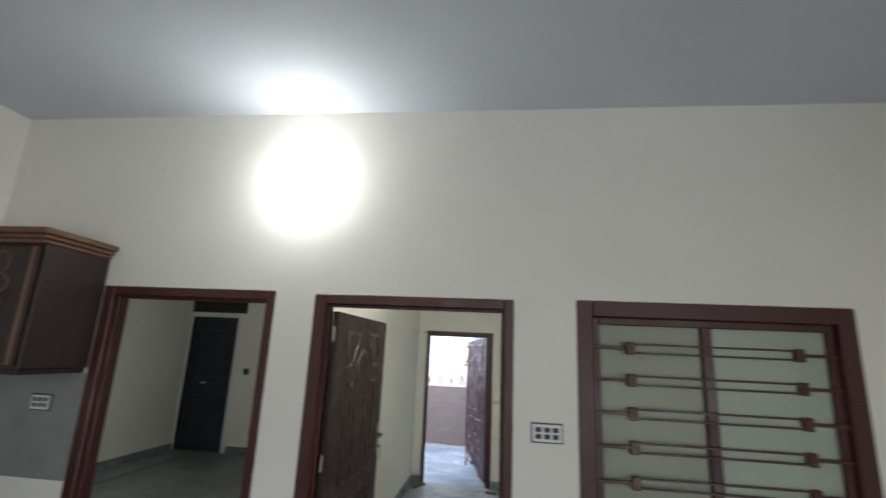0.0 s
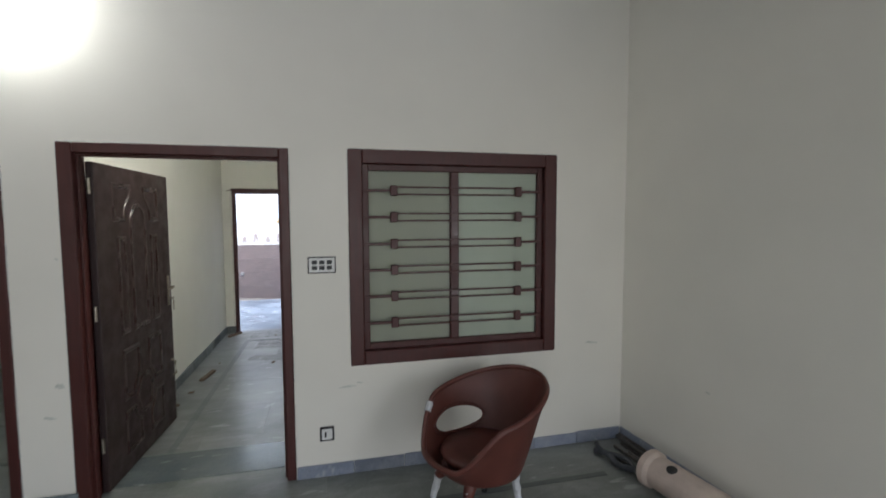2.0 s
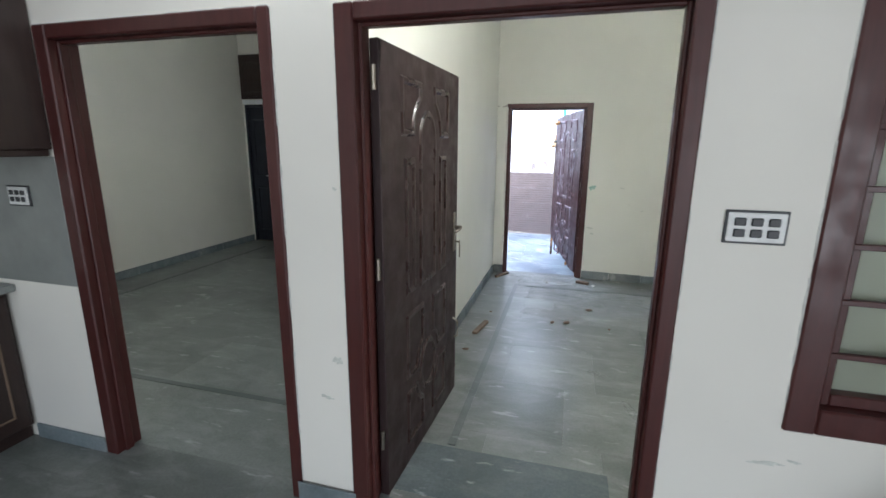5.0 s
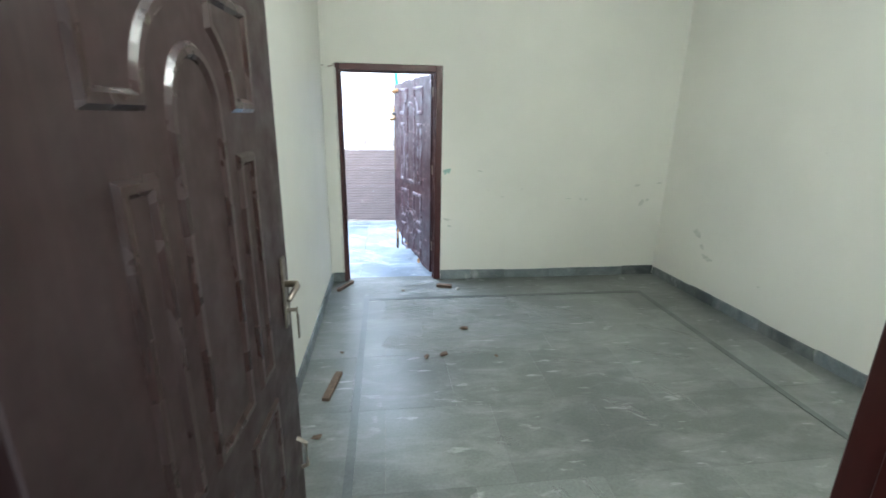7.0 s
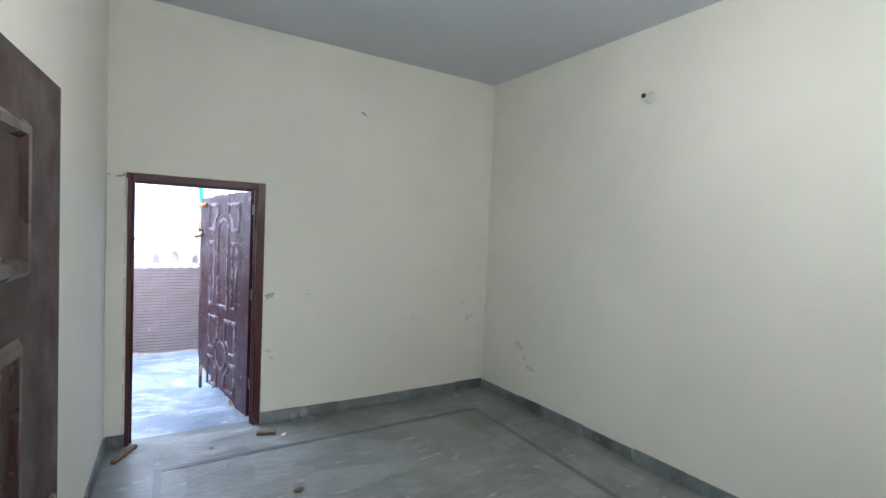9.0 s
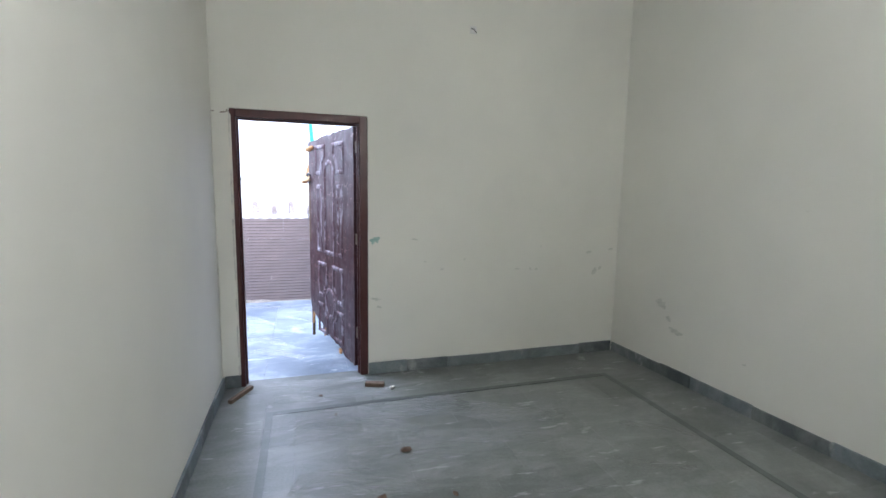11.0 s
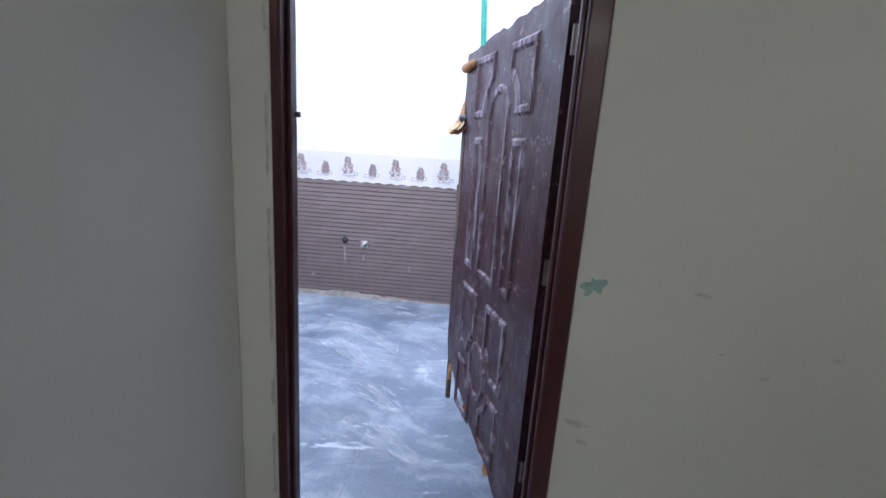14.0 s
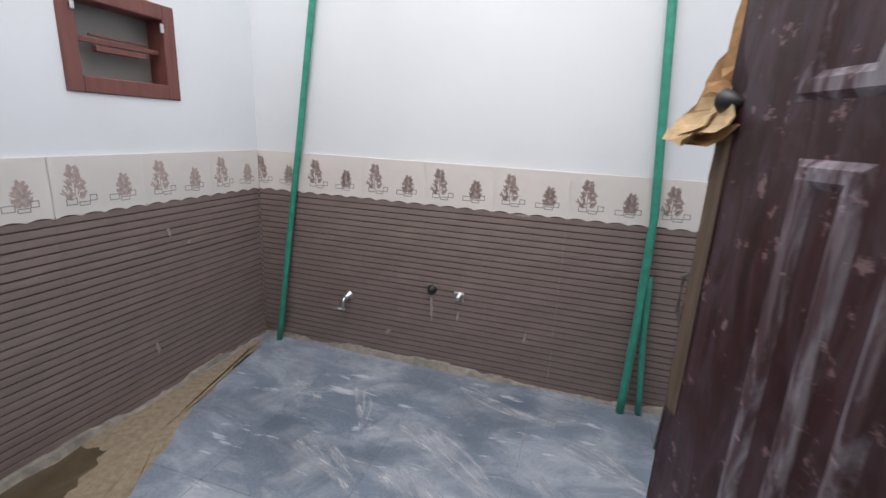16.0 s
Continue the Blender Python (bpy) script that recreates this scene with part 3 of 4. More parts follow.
for cx, cz, w, h in ((0.985, 1.60, 0.15, 0.10), (1.02, 1.58, 0.10, 0.07)):
    bm = bmesh.new()
    ragged_sheet(bm, cx + 0.05, cz + 0.06, w, h, 0.022, -0.06, rnd)
    part("torn_veneer", bm, M_PALE, leaf3, "pale torn fibreboard flake")
bm = bmesh.new()
tube(bm, [(0.88, 0.035, 1.895), (1.00, 0.035, 1.885)], [0.02, 0.023], 12)
part("rolled_veneer", bm, M_TORN, leaf3, "curled strip of pale veneer", True)
part("inner_stile", boxes((0.99, -0.012, 0.0, 1.02, 0.012, 0.45), bev=0.003), M_RAWWOOD, leaf3, "bare wooden stile below the torn skin")
bm = bmesh.new()
tube(bm, [(0.965, 0.018, 1.635), (1.01, 0.024, 1.64), (1.035, 0.02, 1.635)], [0.006, 0.024, 0.008], 16)
part("lock_hole_shade", bm, M_BLACK, leaf3, "black bulge for the shade in the torn lock hole", True)
bm = bmesh.new()
tube(bm, [(1.025, 0.01, 1.30), (1.045, 0.02, 1.28), (1.045, 0.02, 1.20), (1.025, 0.015, 1.17), (1.035, 0.015, 0.85)], 0.005, 8)
part("wire_latch", bm, M_STEEL, leaf3)

# ---- electric fittings ----


def switchboard(name, x, z, w, h, y, rows, cols, label):
    ob = thing(name, pose(x, y, z), label, "switch")
    part("back_plate", boxes((-0.007, -0.008, -0.007, w + 0.007, 0, h + 0.007), bev=0.002), M_BLACK, ob, "dark back plate")
    part("plate", boxes((0, -0.013, 0, w, -0.0082, h), bev=0.003), M_WPLAST, ob)
    for r in range(rows):
        for c in range(cols):
            cw, ch = (w - 0.02) / cols, (h - 0.02) / rows
            x0, z0 = 0.01 + c * cw, 0.01 + r * ch
            part("switch", boxes((x0 + cw * 0.15, -0.019, z0 + ch * 0.14, x0 + cw * 0.85, -0.0125, z0 + ch * 0.86), bev=0.003), M_BLACK, ob)
    return ob


switchboard("switchboard", 0.247, 1.335, 0.157, 0.09, Y1, 2, 3, "white switchboard with dark rocker switches on cream wall")
switchboard("kitchen_switchboard", -2.85, 1.322, 0.13, 0.085, Y1 - 0.006, 2, 3, "small switchboard on the grey splashback tiles")
so = thing("socket", pose(0.29, Y1, 0.235), "small square socket plate low on cream wall", "socket")
part("plate", boxes((0, -0.012, 0, 0.09, 0, 0.095), bev=0.004), M_BLACK, so)
part("insert", boxes((0.012, -0.018, 0.012, 0.078, -0.012, 0.083), bev=0.003), M_WPLAST, so)
part("pin", boxes((0.03, -0.021, 0.03, 0.042, -0.018, 0.065)), M_BLACK, so)


def bulb_holder(m, lit, label, glow=None):
    """An angled wall holder; its axis points along local -y."""
    ob = thing("wall_lamp" if lit else "bulb_holder", m, label, "lamp")
    rx = pose(0, 0, 0, 90)
    bm = bmesh.new()
    lathe(bm, [(0.045, 0.0), (0.045, 0.012), (0.030, 0.03), (0.022, 0.045)], 20, rx)
    part("base", bm, M_WPLAST, ob, smooth=True)
    bm = bmesh.new()
    lathe(bm, [(0.020, 0.045), (0.026, 0.05), (0.026, 0.085), (0.020, 0.088)], 18, rx)
    part("collar", bm, M_WPLAST, ob, smooth=True)
    if not lit:
        bm = bmesh.new()
        lathe(bm, [(0.006, 0.0885), (0.019, 0.0885), (0.019, 0.092), (0.006, 0.092)], 14, rx)
        part("contact", bm, M_BLACK, ob)
    if lit:
        bm = bmesh.new()
        lathe(bm, [(0.016, 0.088), (0.03, 0.105), (0.042, 0.135), (0.045, 0.16), (0.036, 0.19), (0.018, 0.203), (0.004, 0.206)], 20, rx)
        part("bulb", bm, glow or M_GLOW, ob, smooth=True)
    return ob


bulb_holder(pose(-1.22, Y1, 2.83), True, "lit white bulb in a wall holder above the doors")
bulb_holder(pose(0.35, Y1B, 2.83, 0, 0, 180), True, "added unseen bulb that brightens the bedroom", M_FILL2)
bulb_holder(pose(-3.3, Y1B, 2.83, 0, 0, 180), True, "added unseen bulb that brightens the west room", M_FILL3)
bulb_holder(pose(2.588, 1.70, 2.82, 0, 0, -85.5), False, "empty white bulb holder on the cream wall")
bulb_holder(pose(2.475, 5.05, 2.86, 0, 0, -87), False, "empty white bulb holder on the green wall")
so = thing("cable_outlet", pose(0.84, Y3, 2.84), "small grey cable outlet high on the green wall", "outlet")
part("box", boxes((-0.03, -0.008, -0.03, 0.03, 0, 0.03), bev=0.003), M_WPLAST, so)
part("wire", tube(bmesh.new(), [(-0.02, -0.008, 0.01), (0.0, -0.02, 0.0), (0.025, -0.01, -0.02)], 0.004, 6), M_BLACK, so)
so = thing("wall_socket", pose(-4.27, 7.70, 1.27), "small dark socket plate beside the far door", "socket")
part("plate", boxes((0, -0.015, 0, 0.10, 0, 0.10), bev=0.004), M_BLACK, so)

# ---- skirting, threshold, floor bands ----
sk = 0.085


def skirting(name, bm, mat):
    return tagged(part(name, bm, mat), kind="structure")


skirting("baseboard_pier", boxes((-1.345, Y1 - 0.02, 0, -1.055, Y1 - 0.0125, 0.10), bev=0.002), M_SKIRT)
skirting("baseboard_hall_west", boxes((-3.01, Y1 - 0.014, 0, -2.52, Y1, sk), bev=0.003), M_SKIRT)
skirting("baseboard_hall_east", prism([(2.49, 2.785), (2.712, 0.0), (2.72, 0.0), (2.499, 2.785)], 0, sk), M_BLUESK)
def skirting_run(name, x0, y0, x1, y1, h, mat, seed, thick=0.014):
    """A run of short stone pieces, each a little uneven; the face lies to the right of the way."""
    r = random.Random(seed)
    L, a = math.hypot(x1 - x0, y1 - y0), math.degrees(math.atan2(y1 - y0, x1 - x0))
    base = tagged(thing(name, pose(x0, y0, 0, 0, 0, a), "grey stone skirting of uneven pieces", "skirting"), kind="structure")
    x = 0.0
    while x < L - 0.02:
        w = min(r.uniform(0.28, 0.62), L - x)
        part("skirting_piece", boxes((x + 0.0015, -thick - r.uniform(0, 0.004), 0, x + w - 0.0015, 0, h + r.uniform(-0.008, 0.006)), bev=0.002), mat, base)
        x += w


skirting_run("baseboard_bedroom_north", -0.02, Y3, 2.36, Y3, 0.095, M_SKIRT, 1)
skirting("baseboard_bedroom_north_stub", boxes((XPB + 0.014, Y3 - 0.014, 0, -1.0, Y3, 0.10), bev=0.003), M_SKIRT)
skirting_run("baseboard_bedroom_east", 2.376, 6.925, 2.585, 2.93, 0.095, M_SKIRT, 2)
skirting("baseboard_west_room", boxes((-5.38, Y1B, 0, -5.366, 7.7, 0.10), bev=0.003), M_SKIRT)
skirting("baseboard_west_room_north", boxes((-4.40, 7.686, 0, -3.2, 7.70, 0.12), bev=0.003), M_SKIRT)
skirting_run("baseboard_bedroom_west", XPB, 2.93, XPB, 6.925, 0.095, M_SKIRT, 3)
skirting_run("baseboard_hall", 0.145, Y1, 2.485, Y1, 0.082, M_BLUESK, 4)
# plaster pier beside the yard door
structure("plaster_pier", boxes((XPB, Y3 - 0.02, 0.10, -1.0, Y3, 2.06), bev=0.006), M_GREEN)

# ---- hall: chair ----


def tub_chair(m):
    """Moulded plastic tub chair; local -x is the way that it faces."""
    ob = thing("tub_chair", m, "red-brown plastic tub chair with wrapped metal legs", "chair")
    n, rows = 144, 36

    def rim(t):
        a = abs((t + math.pi) % math.tau - math.pi)
        k = min(1, max(0, (a - radians(108)) / radians(50)))
        k = k * k * (3 - 2 * k)
        return (0.595 + 0.165 * (0.5 + 0.5 * math.cos(a)) ** 1.3) * (1 - k) + 0.405 * k

    bm = bmesh.new()
    grid = []
    for i in range(n):
        t = i * math.tau / n
        top = rim(t)
        col = []
        for j in range(rows + 1):
            f = j / rows
            z = 0.30 + (top - 0.30) * f
            r = 0.205 + 0.095 * f ** 0.8 + 0.018 * f ** 6
            col.append(bm.verts.new((r * 1.02 * math.cos(t) + 0.06 * f * max(0, math.cos(t)), r * math.sin(t), z)))
        grid.append(col)
    for i in range(n):
        t = (i + 0.5) * math.tau / n
        for j in range(rows):
            z = (grid[i][j].co.z + grid[i][j + 1].co.z) / 2
            dt = (t - radians(88)) / radians(38)
            dz = (z - 0.472) / 0.07
            if dt * dt + dz * dz < 1:
                continue
            k = (i + 1) % n
            bm.faces.new((grid[i][j], grid[k][j], grid[k][j + 1], grid[i][j + 1]))
    bmesh.ops.delete(bm, geom=[v for v in bm.verts if not v.link_faces], context="VERTS")
    shell = part("shell", bm, M_CHAIR, ob, smooth=True)
    s = shell.modifiers.new("thick", "SOLIDIFY")
    s.thickness = 0.014
    s.offset = -1
    # rolled rim
    bm = bmesh.new()
    pts = []
    for i in range(n + 1):
        t = i * math.tau / n
        r = 0.32
        pts.append((r * 1.02 * math.cos(t) + 0.06 * max(0, math.cos(t)), r * math.sin(t), rim(t)))
    tube(bm, pts, 0.015, 8)
    part("rim", bm, M_CHAIR, ob, smooth=True)
    bm = bmesh.new()
    pts = []
    for i in range(41):
        a = i * math.tau / 40
        t, z = radians(88) + radians(38) * math.cos(a), 0.472 + 0.07 * math.sin(a)
        f = (z - 0.30) / (rim(t) - 0.30)
        r = 0.205 + 0.095 * f ** 0.8 + 0.018 * f ** 6 - 0.006
        pts.append((r * 1.02 * math.cos(t) + 0.06 * f * max(0, math.cos(t)), r * math.sin(t), z))
    tube(bm, pts, 0.008, 8)
    part("opening_rim", bm, M_CHAIR, ob, smooth=True)
    bm = bmesh.new()
    lathe(bm, [(0.01, 0.388), (0.13, 0.39), (0.222, 0.402), (0.232, 0.385), (0.205, 0.33), (0.12, 0.30), (0.01, 0.30)], 32)
    part("seat", bm, M_CHAIR, ob, smooth=True)
    t = radians(122)
    bm = bmesh.new()
    tube(bm, [(0.326 * math.cos(t + d), 0.32 * math.sin(t + d), rim(t + d)) for d in (-0.06, -0.02, 0.02, 0.06)], [0.019, 0.022, 0.020, 0.021], 9)
    part("wrap", bm, M_WRAP, ob, "scrap of clear wrap round the arm")
    for a in (38, 142, 218, 322):
        c, sn = math.cos(radians(a)) - 0.18, math.sin(radians(a))
        bm = bmesh.new()
        tube(bm, [(0.15 * c, 0.15 * sn, 0.32), (0.215 * c, 0.215 * sn, 0.24)], [0.045, 0.026], 10)
        leg = part("leg", bm, M_CHAIR, ob, smooth=True)
        bm = bmesh.new()
        tube(bm, [(0.21 * c, 0.21 * sn, 0.25), (0.255 * c, 0.255 * sn, 0.02)], 0.014, 10)
        part("tube", bm, M_CHROME, leg, "steel tube leg", True)
        bm = bmesh.new()
        q = [(0.206 * c + 0.004 * math.sin(k * 2.3), 0.206 * sn + 0.004 * math.cos(k * 1.7), 0.27 - 0.03 * k) for k in range(6)]
        tube(bm, [(x * (1 + 0.03 * k), y * (1 + 0.03 * k), z) for k, (x, y, z) in enumerate(q)], [0.021, 0.027, 0.020, 0.024, 0.019, 0.018], 9)
        part("wrap", bm, M_WRAP, leg, "crumpled clear plastic wrap")
        bm = bmesh.new()
        lathe(bm, [(0.018, 0.0), (0.019, 0.02), (0.015, 0.035)], 10, Matrix.Translation((0.257 * c, 0.257 * sn, 0)))
        part("foot", bm, M_BLACK, leg, "black rubber foot")
    return ob


tub_chair(pose(1.18, 2.18, 0, 0, 0, 22))

# ---- hall: things along the east wall ----


def storage_pipe():
    a, b = Vector((2.30, 2.22, 0)), Vector((2.50, 0.9, 0))
    ang = math.degrees(math.atan2((b - a).y, (b - a).x))
    ob = thing("heater_tube", pose(a.x, a.y, 0.108, 0, 0, ang), "beige enamelled tube with round holes, lying on the floor", "pipe")
    L = (b - a).length
    bm = bmesh.new()
    rx = pose(0, 0, 0, 0, 90)
    lathe(bm, [(0.06, 0.0), (0.105, 0.0), (0.116, 0.012), (0.114, 0.05), (0.098, 0.075), (0.098, L - 0.05), (0.105, L - 0.04), (0.105, L), (0.06, L)], 28, rx)
    part("tube", bm, M_BEIGE, ob, smooth=False)
    for x, ln in ((0.20, 0.0), (0.62, 0.08)):
        bm = bmesh.new()
        n = 18
        d = Matrix.Rotation(radians(22), 4, "X")
        top = [bm.verts.new(d @ Vector((x + (0.032 + (ln if math.cos(k * math.tau / n) > 0 else 0)) * math.cos(k * math.tau / n), 0.03 * math.sin(k * math.tau / n), 0.1018 - 0.003 * abs(math.sin(k * math.tau / n))))) for k in range(n)]
        low = [bm.verts.new(v.co * 1.0 - d.to_3x3() @ Vector((0, 0, 0.02))) for v in top]
        bm.faces.new(top)
        for k in range(n):
            bm.faces.new((top[k], top[(k + 1) % n], low[(k + 1) % n], low[k]))
        part("hole", bm, M_BLACK, ob, "black disc for the shade inside a round hole")
    return ob


storage_pipe()
for k, (x0, y0, x1, y1, z) in enumerate([(2.46, 2.74, 2.55, 1.6, 0.013), (2.475, 2.77, 2.56, 1.7, 0.036), (2.43, 2.68, 2.47, 2.0, 0.013), (2.40, 2.55, 2.44, 1.9, 0.013), (2.36, 2.66, 2.42, 2.1, 0.013), (2.44, 2.75, 2.50, 1.8, 0.036), (2.25, 2.62, 2.33, 2.3, 0.013)]):
    ob = thing("steel_rod", pose(x0, y0, z, 0, 0, math.degrees(math.atan2(y1 - y0, x1 - x0))), "thin rusty steel rod lying along the wall", "rod", "rods in the corner")
    bm = bmesh.new()
    tube(bm, [(0, 0, 0), (math.hypot(x1 - x0, y1 - y0), 0, 0)], 0.011, 8)
    part("bar", bm, M_STEEL, ob, smooth=True)
ob = thing("hose", pose(2.24, 2.36, 0), "tangled dark hose lying in the corner", "hose")
bm = bmesh.new()
tube(bm, [(-0.07 + 0.02 * k + 0.03 * math.sin(k * 1.3), 0.26 - 0.06 * k, 0.022 + 0.012 * abs(math.sin(k * 0.9))) for k in range(12)], 0.022, 8)
part("coil", bm, M_RUBBER, ob, smooth=True)
bm = bmesh.new()
tube(bm, [(-0.03 + 0.012 * k - 0.03 * math.sin(k * 1.1), 0.30 - 0.055 * k, 0.035 + 0.014 * abs(math.cos(k * 0.8))) for k in range(12)], 0.018, 8)
part("coil", bm, M_RUBBER, ob, smooth=True)


def crumple(name, m, size, mat, label, category, seed):
    r = random.Random(seed)
    bm = bmesh.new()
    bmesh.ops.create_icosphere(bm, subdivisions=2, radius=1)
    for v in bm.verts:
        v.co = Vector((v.co.x * size[0], v.co.y * size[1], v.co.z * size[2])) * r.uniform(0.65, 1.15)
    lo = min(v.co.z for v in bm.verts)
    bmesh.ops.translate(bm, vec=(0, 0, -lo), verts=bm.verts)
    ob = part(name, bm, mat, m=m)
    return tagged(ob, label, category)


crumple("paper_scrap", pose(1.17, 2.19, 0, 0, 0, 30), (0.05, 0.03, 0.014), M_PAPER, "crumpled scrap of white paper on the floor", "litter", 3)

# ---- hall: kitchen cabinets ----


def wall_cabinet():
    ob = thing("wall_cabinet", pose(-3.42, 2.34, 1.585), "dark brown wall cabinet with carved doors and wooden crown", "cabinet")
    w, d, h = 0.90, 0.455, 0.70
    part("body", boxes((0, 0.02, 0, w, d, h), bev=0.004), M_CABINET, ob)
    for k in range(2):
        x0 = 0.02 + k * 0.435
        dr = part("door", boxes((x0, 0, 0.02, x0 + 0.42, 0.0195, h - 0.02), bev=0.004), M_CABINET, ob)
        part("edge_strip", boxes((x0 + 0.385, -0.012, 0.02, x0 + 0.41, -0.0005, h - 0.02), bev=0.004), M_CROWN, dr, "pale wooden edge strip")
        for q in range(5):
            z = 0.09 + q * 0.125
            bm = bmesh.new()
            moulding(bm, arc(x0 + 0.20, z, 0.05 + 0.02 * (q % 2), 0.06, -70, 200, 12), 0.0, -1, 0.012, 0.006, closed=False)
            part("carving", bm, M_GOLD, dr)
    bm = bmesh.new()
    for k, (o, z0, z1) in enumerate(((0.012, 0, 0.025), (0.03, 0.025, 0.05), (0.05, 0.05, 0.085))):
        box(bm, -0.0, -o, h + z0, w + o, d, h + z1, bev=0.006)
    part("crown", bm, M_CROWN, ob, "orange-brown stepped crown moulding")
    part("rail", boxes((0.02, 0.03, -0.03, w - 0.01, d - 0.01, 0.0), bev=0.003), M_CABINET, ob)
    return ob


wall_cabinet()


def base_cabinet(y0):
    ob = thing("base_cabinet", pose(-3.43, y0, 0), "dark brown base cabinet with gold carved emblem", "cabinet", "kitchen base cabinets")
    part("body", boxes((0, 0.0, 0.08, 0.40, 0.72, 0.86), bev=0.003), M_CABINET, ob)
    part("plinth", boxes((0, 0, 0, 0.37, 0.72, 0.08)), M_CABINET, ob)
    dr = part("door", boxes((0.4005, 0.02, 0.09, 0.42, 0.70, 0.84), bev=0.004), M_CABINET, ob)
    turn = pose(0.42, 0.36, 0, 0, 0, 90)
    lines = [
        [(-0.27, 0.17), (0.27, 0.17), (0.27, 0.70)] + arc(0.18, 0.70, 0.05, 0.05, 0, 90, 4) + arc(0, 0.72, 0.12, 0.07, 0, 180, 10) + arc(-0.18, 0.70, 0.05, 0.05, 90, 180, 4) + [(-0.27, 0.70)],
        arc(0, 0.33, 0.07, 0.06, 0, 345, 16), arc(0, 0.33, 0.03, 0.025, 0, 340, 10), arc(0, 0.44, 0.035, 0.06, 0, 345, 12),
        arc(0, 0.56, 0.05, 0.04, -30, 210, 10) + [(-0.14, 0.50), (-0.10, 0.44), (-0.13, 0.37), (0.0, 0.41), (0.13, 0.37), (0.10, 0.44), (0.14, 0.50)],
    ]
    for pts in lines:
        bm = bmesh.new()
        moulding(bm, pts, 0, -1, 0.013, 0.006)
        bmesh.ops.transform(bm, matrix=turn, verts=bm.verts)
        part("carving", bm, M_GOLD, dr, "gold carved line")
    return ob


first = base_cabinet(2.07)
copy_thing(first, pose(-3.43, 1.34, 0))
copy_thing(first, pose(-3.43, 0.61, 0))
ob = thing("worktop", pose(-3.43, 0.0, 0.862), "grey marble worktop with dark front edge", "worktop")
part("slab", boxes((0, 0, 0, 0.47, 2.795, 0.04), bev=0.004), M_COUNTER, ob)
sp = structure("wall_splashback", boxes((-3.43, Y1 - 0.006, 0.925, -2.52, Y1, 1.553), bev=0.002), M_SPLASH)

# ---- west room: far door and loft cupboard ----
ob = tagged(thing("door_4", pose(-5.35, 7.72, 0), "blue-black panelled door at the far wall", "door"), kind="structure")
part("slab", boxes((0.03, 0.03, 0.005, 0.80, 0.07, 2.18), bev=0.004), M_NIGHT, ob)
for z0, z1 in ((0.2, 0.9), (1.1, 1.98)):
    for x0 in (0.11, 0.46):
        bm = bmesh.new()
        moulding(bm, [(x0, z0), (x0 + 0.26, z0), (x0 + 0.26, z1), (x0, z1)], 0.03, -1, 0.024, 0.010)
        part("panel_moulding", bm, M_NIGHT, ob)
bm = bmesh.new()
tube(bm, [(0.33, 0.03, 1.1), (0.33, -0.03, 1.1), (0.42, -0.03, 1.1)], 0.01, 8)
part("door_handle", bm, M_CHROME, ob)
part("jamb", boxes((0.0, -0.015, 0, 0.03, 0.10, 2.18), bev=0.003), M_NIGHT, ob)
part("jamb", boxes((0.802, -0.015, 0, 0.855, 0.10, 2.18), bev=0.003), M_NIGHT, ob)
part("head", boxes((0.0, -0.015, 2.182, 0.855, 0.10, 2.218), bev=0.003), M_NIGHT, ob)
part("lintel", boxes((-0.02, -0.035, 2.222, 0.95, -0.021, 2.29), bev=0.004), M_WHITE, ob, "white painted lintel strip")
part("casing", boxes((0.862, -0.032, 0, 0.915, -0.021, 2.22), bev=0.003), M_WHITE, ob, "white painted side casing")
ob = thing("loft_cupboard", pose(-5.37, 7.655, 2.30), "brown wooden loft cupboard above the far door", "cupboard")
part("body", boxes((0, 0.02, 0, 1.02, 0.044, 0.66), bev=0.003), M_CABINET, ob)
for k in range(2):
    dr = part("door", boxes((0.02 + k * 0.485, 0, 0.03, 0.495 + k * 0.485, 0.0195, 0.63), bev=0.004), M_CABINET, ob)
    bm = bmesh.new()
    x0 = 0.08 + k * 0.485
    moulding(bm, [(x0, 0.1), (x0 + 0.35, 0.1), (x0 + 0.35, 0.46)] + arc(x0 + 0.175, 0.46, 0.175, 0.08, 0, 180, 8), 0.0, -1, 0.018, 0.007)
    part("panel_moulding", bm, M_CABINET, dr)

# ---- bedroom: debris ----


def stick(m, l, w, h, label):
    ob = part("wood_offcut", boxes((-l / 2, -w / 2, 0, l / 2, w / 2, h), bev=0.004), M_RAWWOOD, m=m)
    return tagged(ob, label, "wood scrap")


stick(pose(-0.985, 6.77, 0, 0, 0, 62), 0.26, 0.035, 0.03, "narrow wooden offcut leaning by the door frame")
stick(pose(-0.005, 6.70, 0, 0, 0, -18), 0.15, 0.05, 0.03, "short wooden block on the dusty floor")
stick(pose(-0.92, 5.02, 0, 0, 0, 80), 0.30, 0.045, 0.025, "wooden offcut lying beside the wall")
for k, (x, y, s) in enumerate([(0.04, 5.75, 0.035), (-0.17, 5.36, 0.04), (-0.30, 5.33, 0.03), (0.20, 5.30, 0.022), (-0.42, 6.62, 0.018), (-0.95, 4.55, 0.03), (0.12, 6.62, 0.03), (-0.33, 6.3, 0.014), (-0.98, 4.25, 0.03), (-0.9, 5.45, 0.02)]):
    crumple("rubble_chip", pose(x, y, 0, 0, 0, 37 * k), (s, s * 0.6, s * 0.35), M_PAPER if k == 6 else M_RAWWOOD, "small chip of rubble on the floor", "rubble", 20 + k)

# ---- yard: pipes, taps, ventilator, sand ----


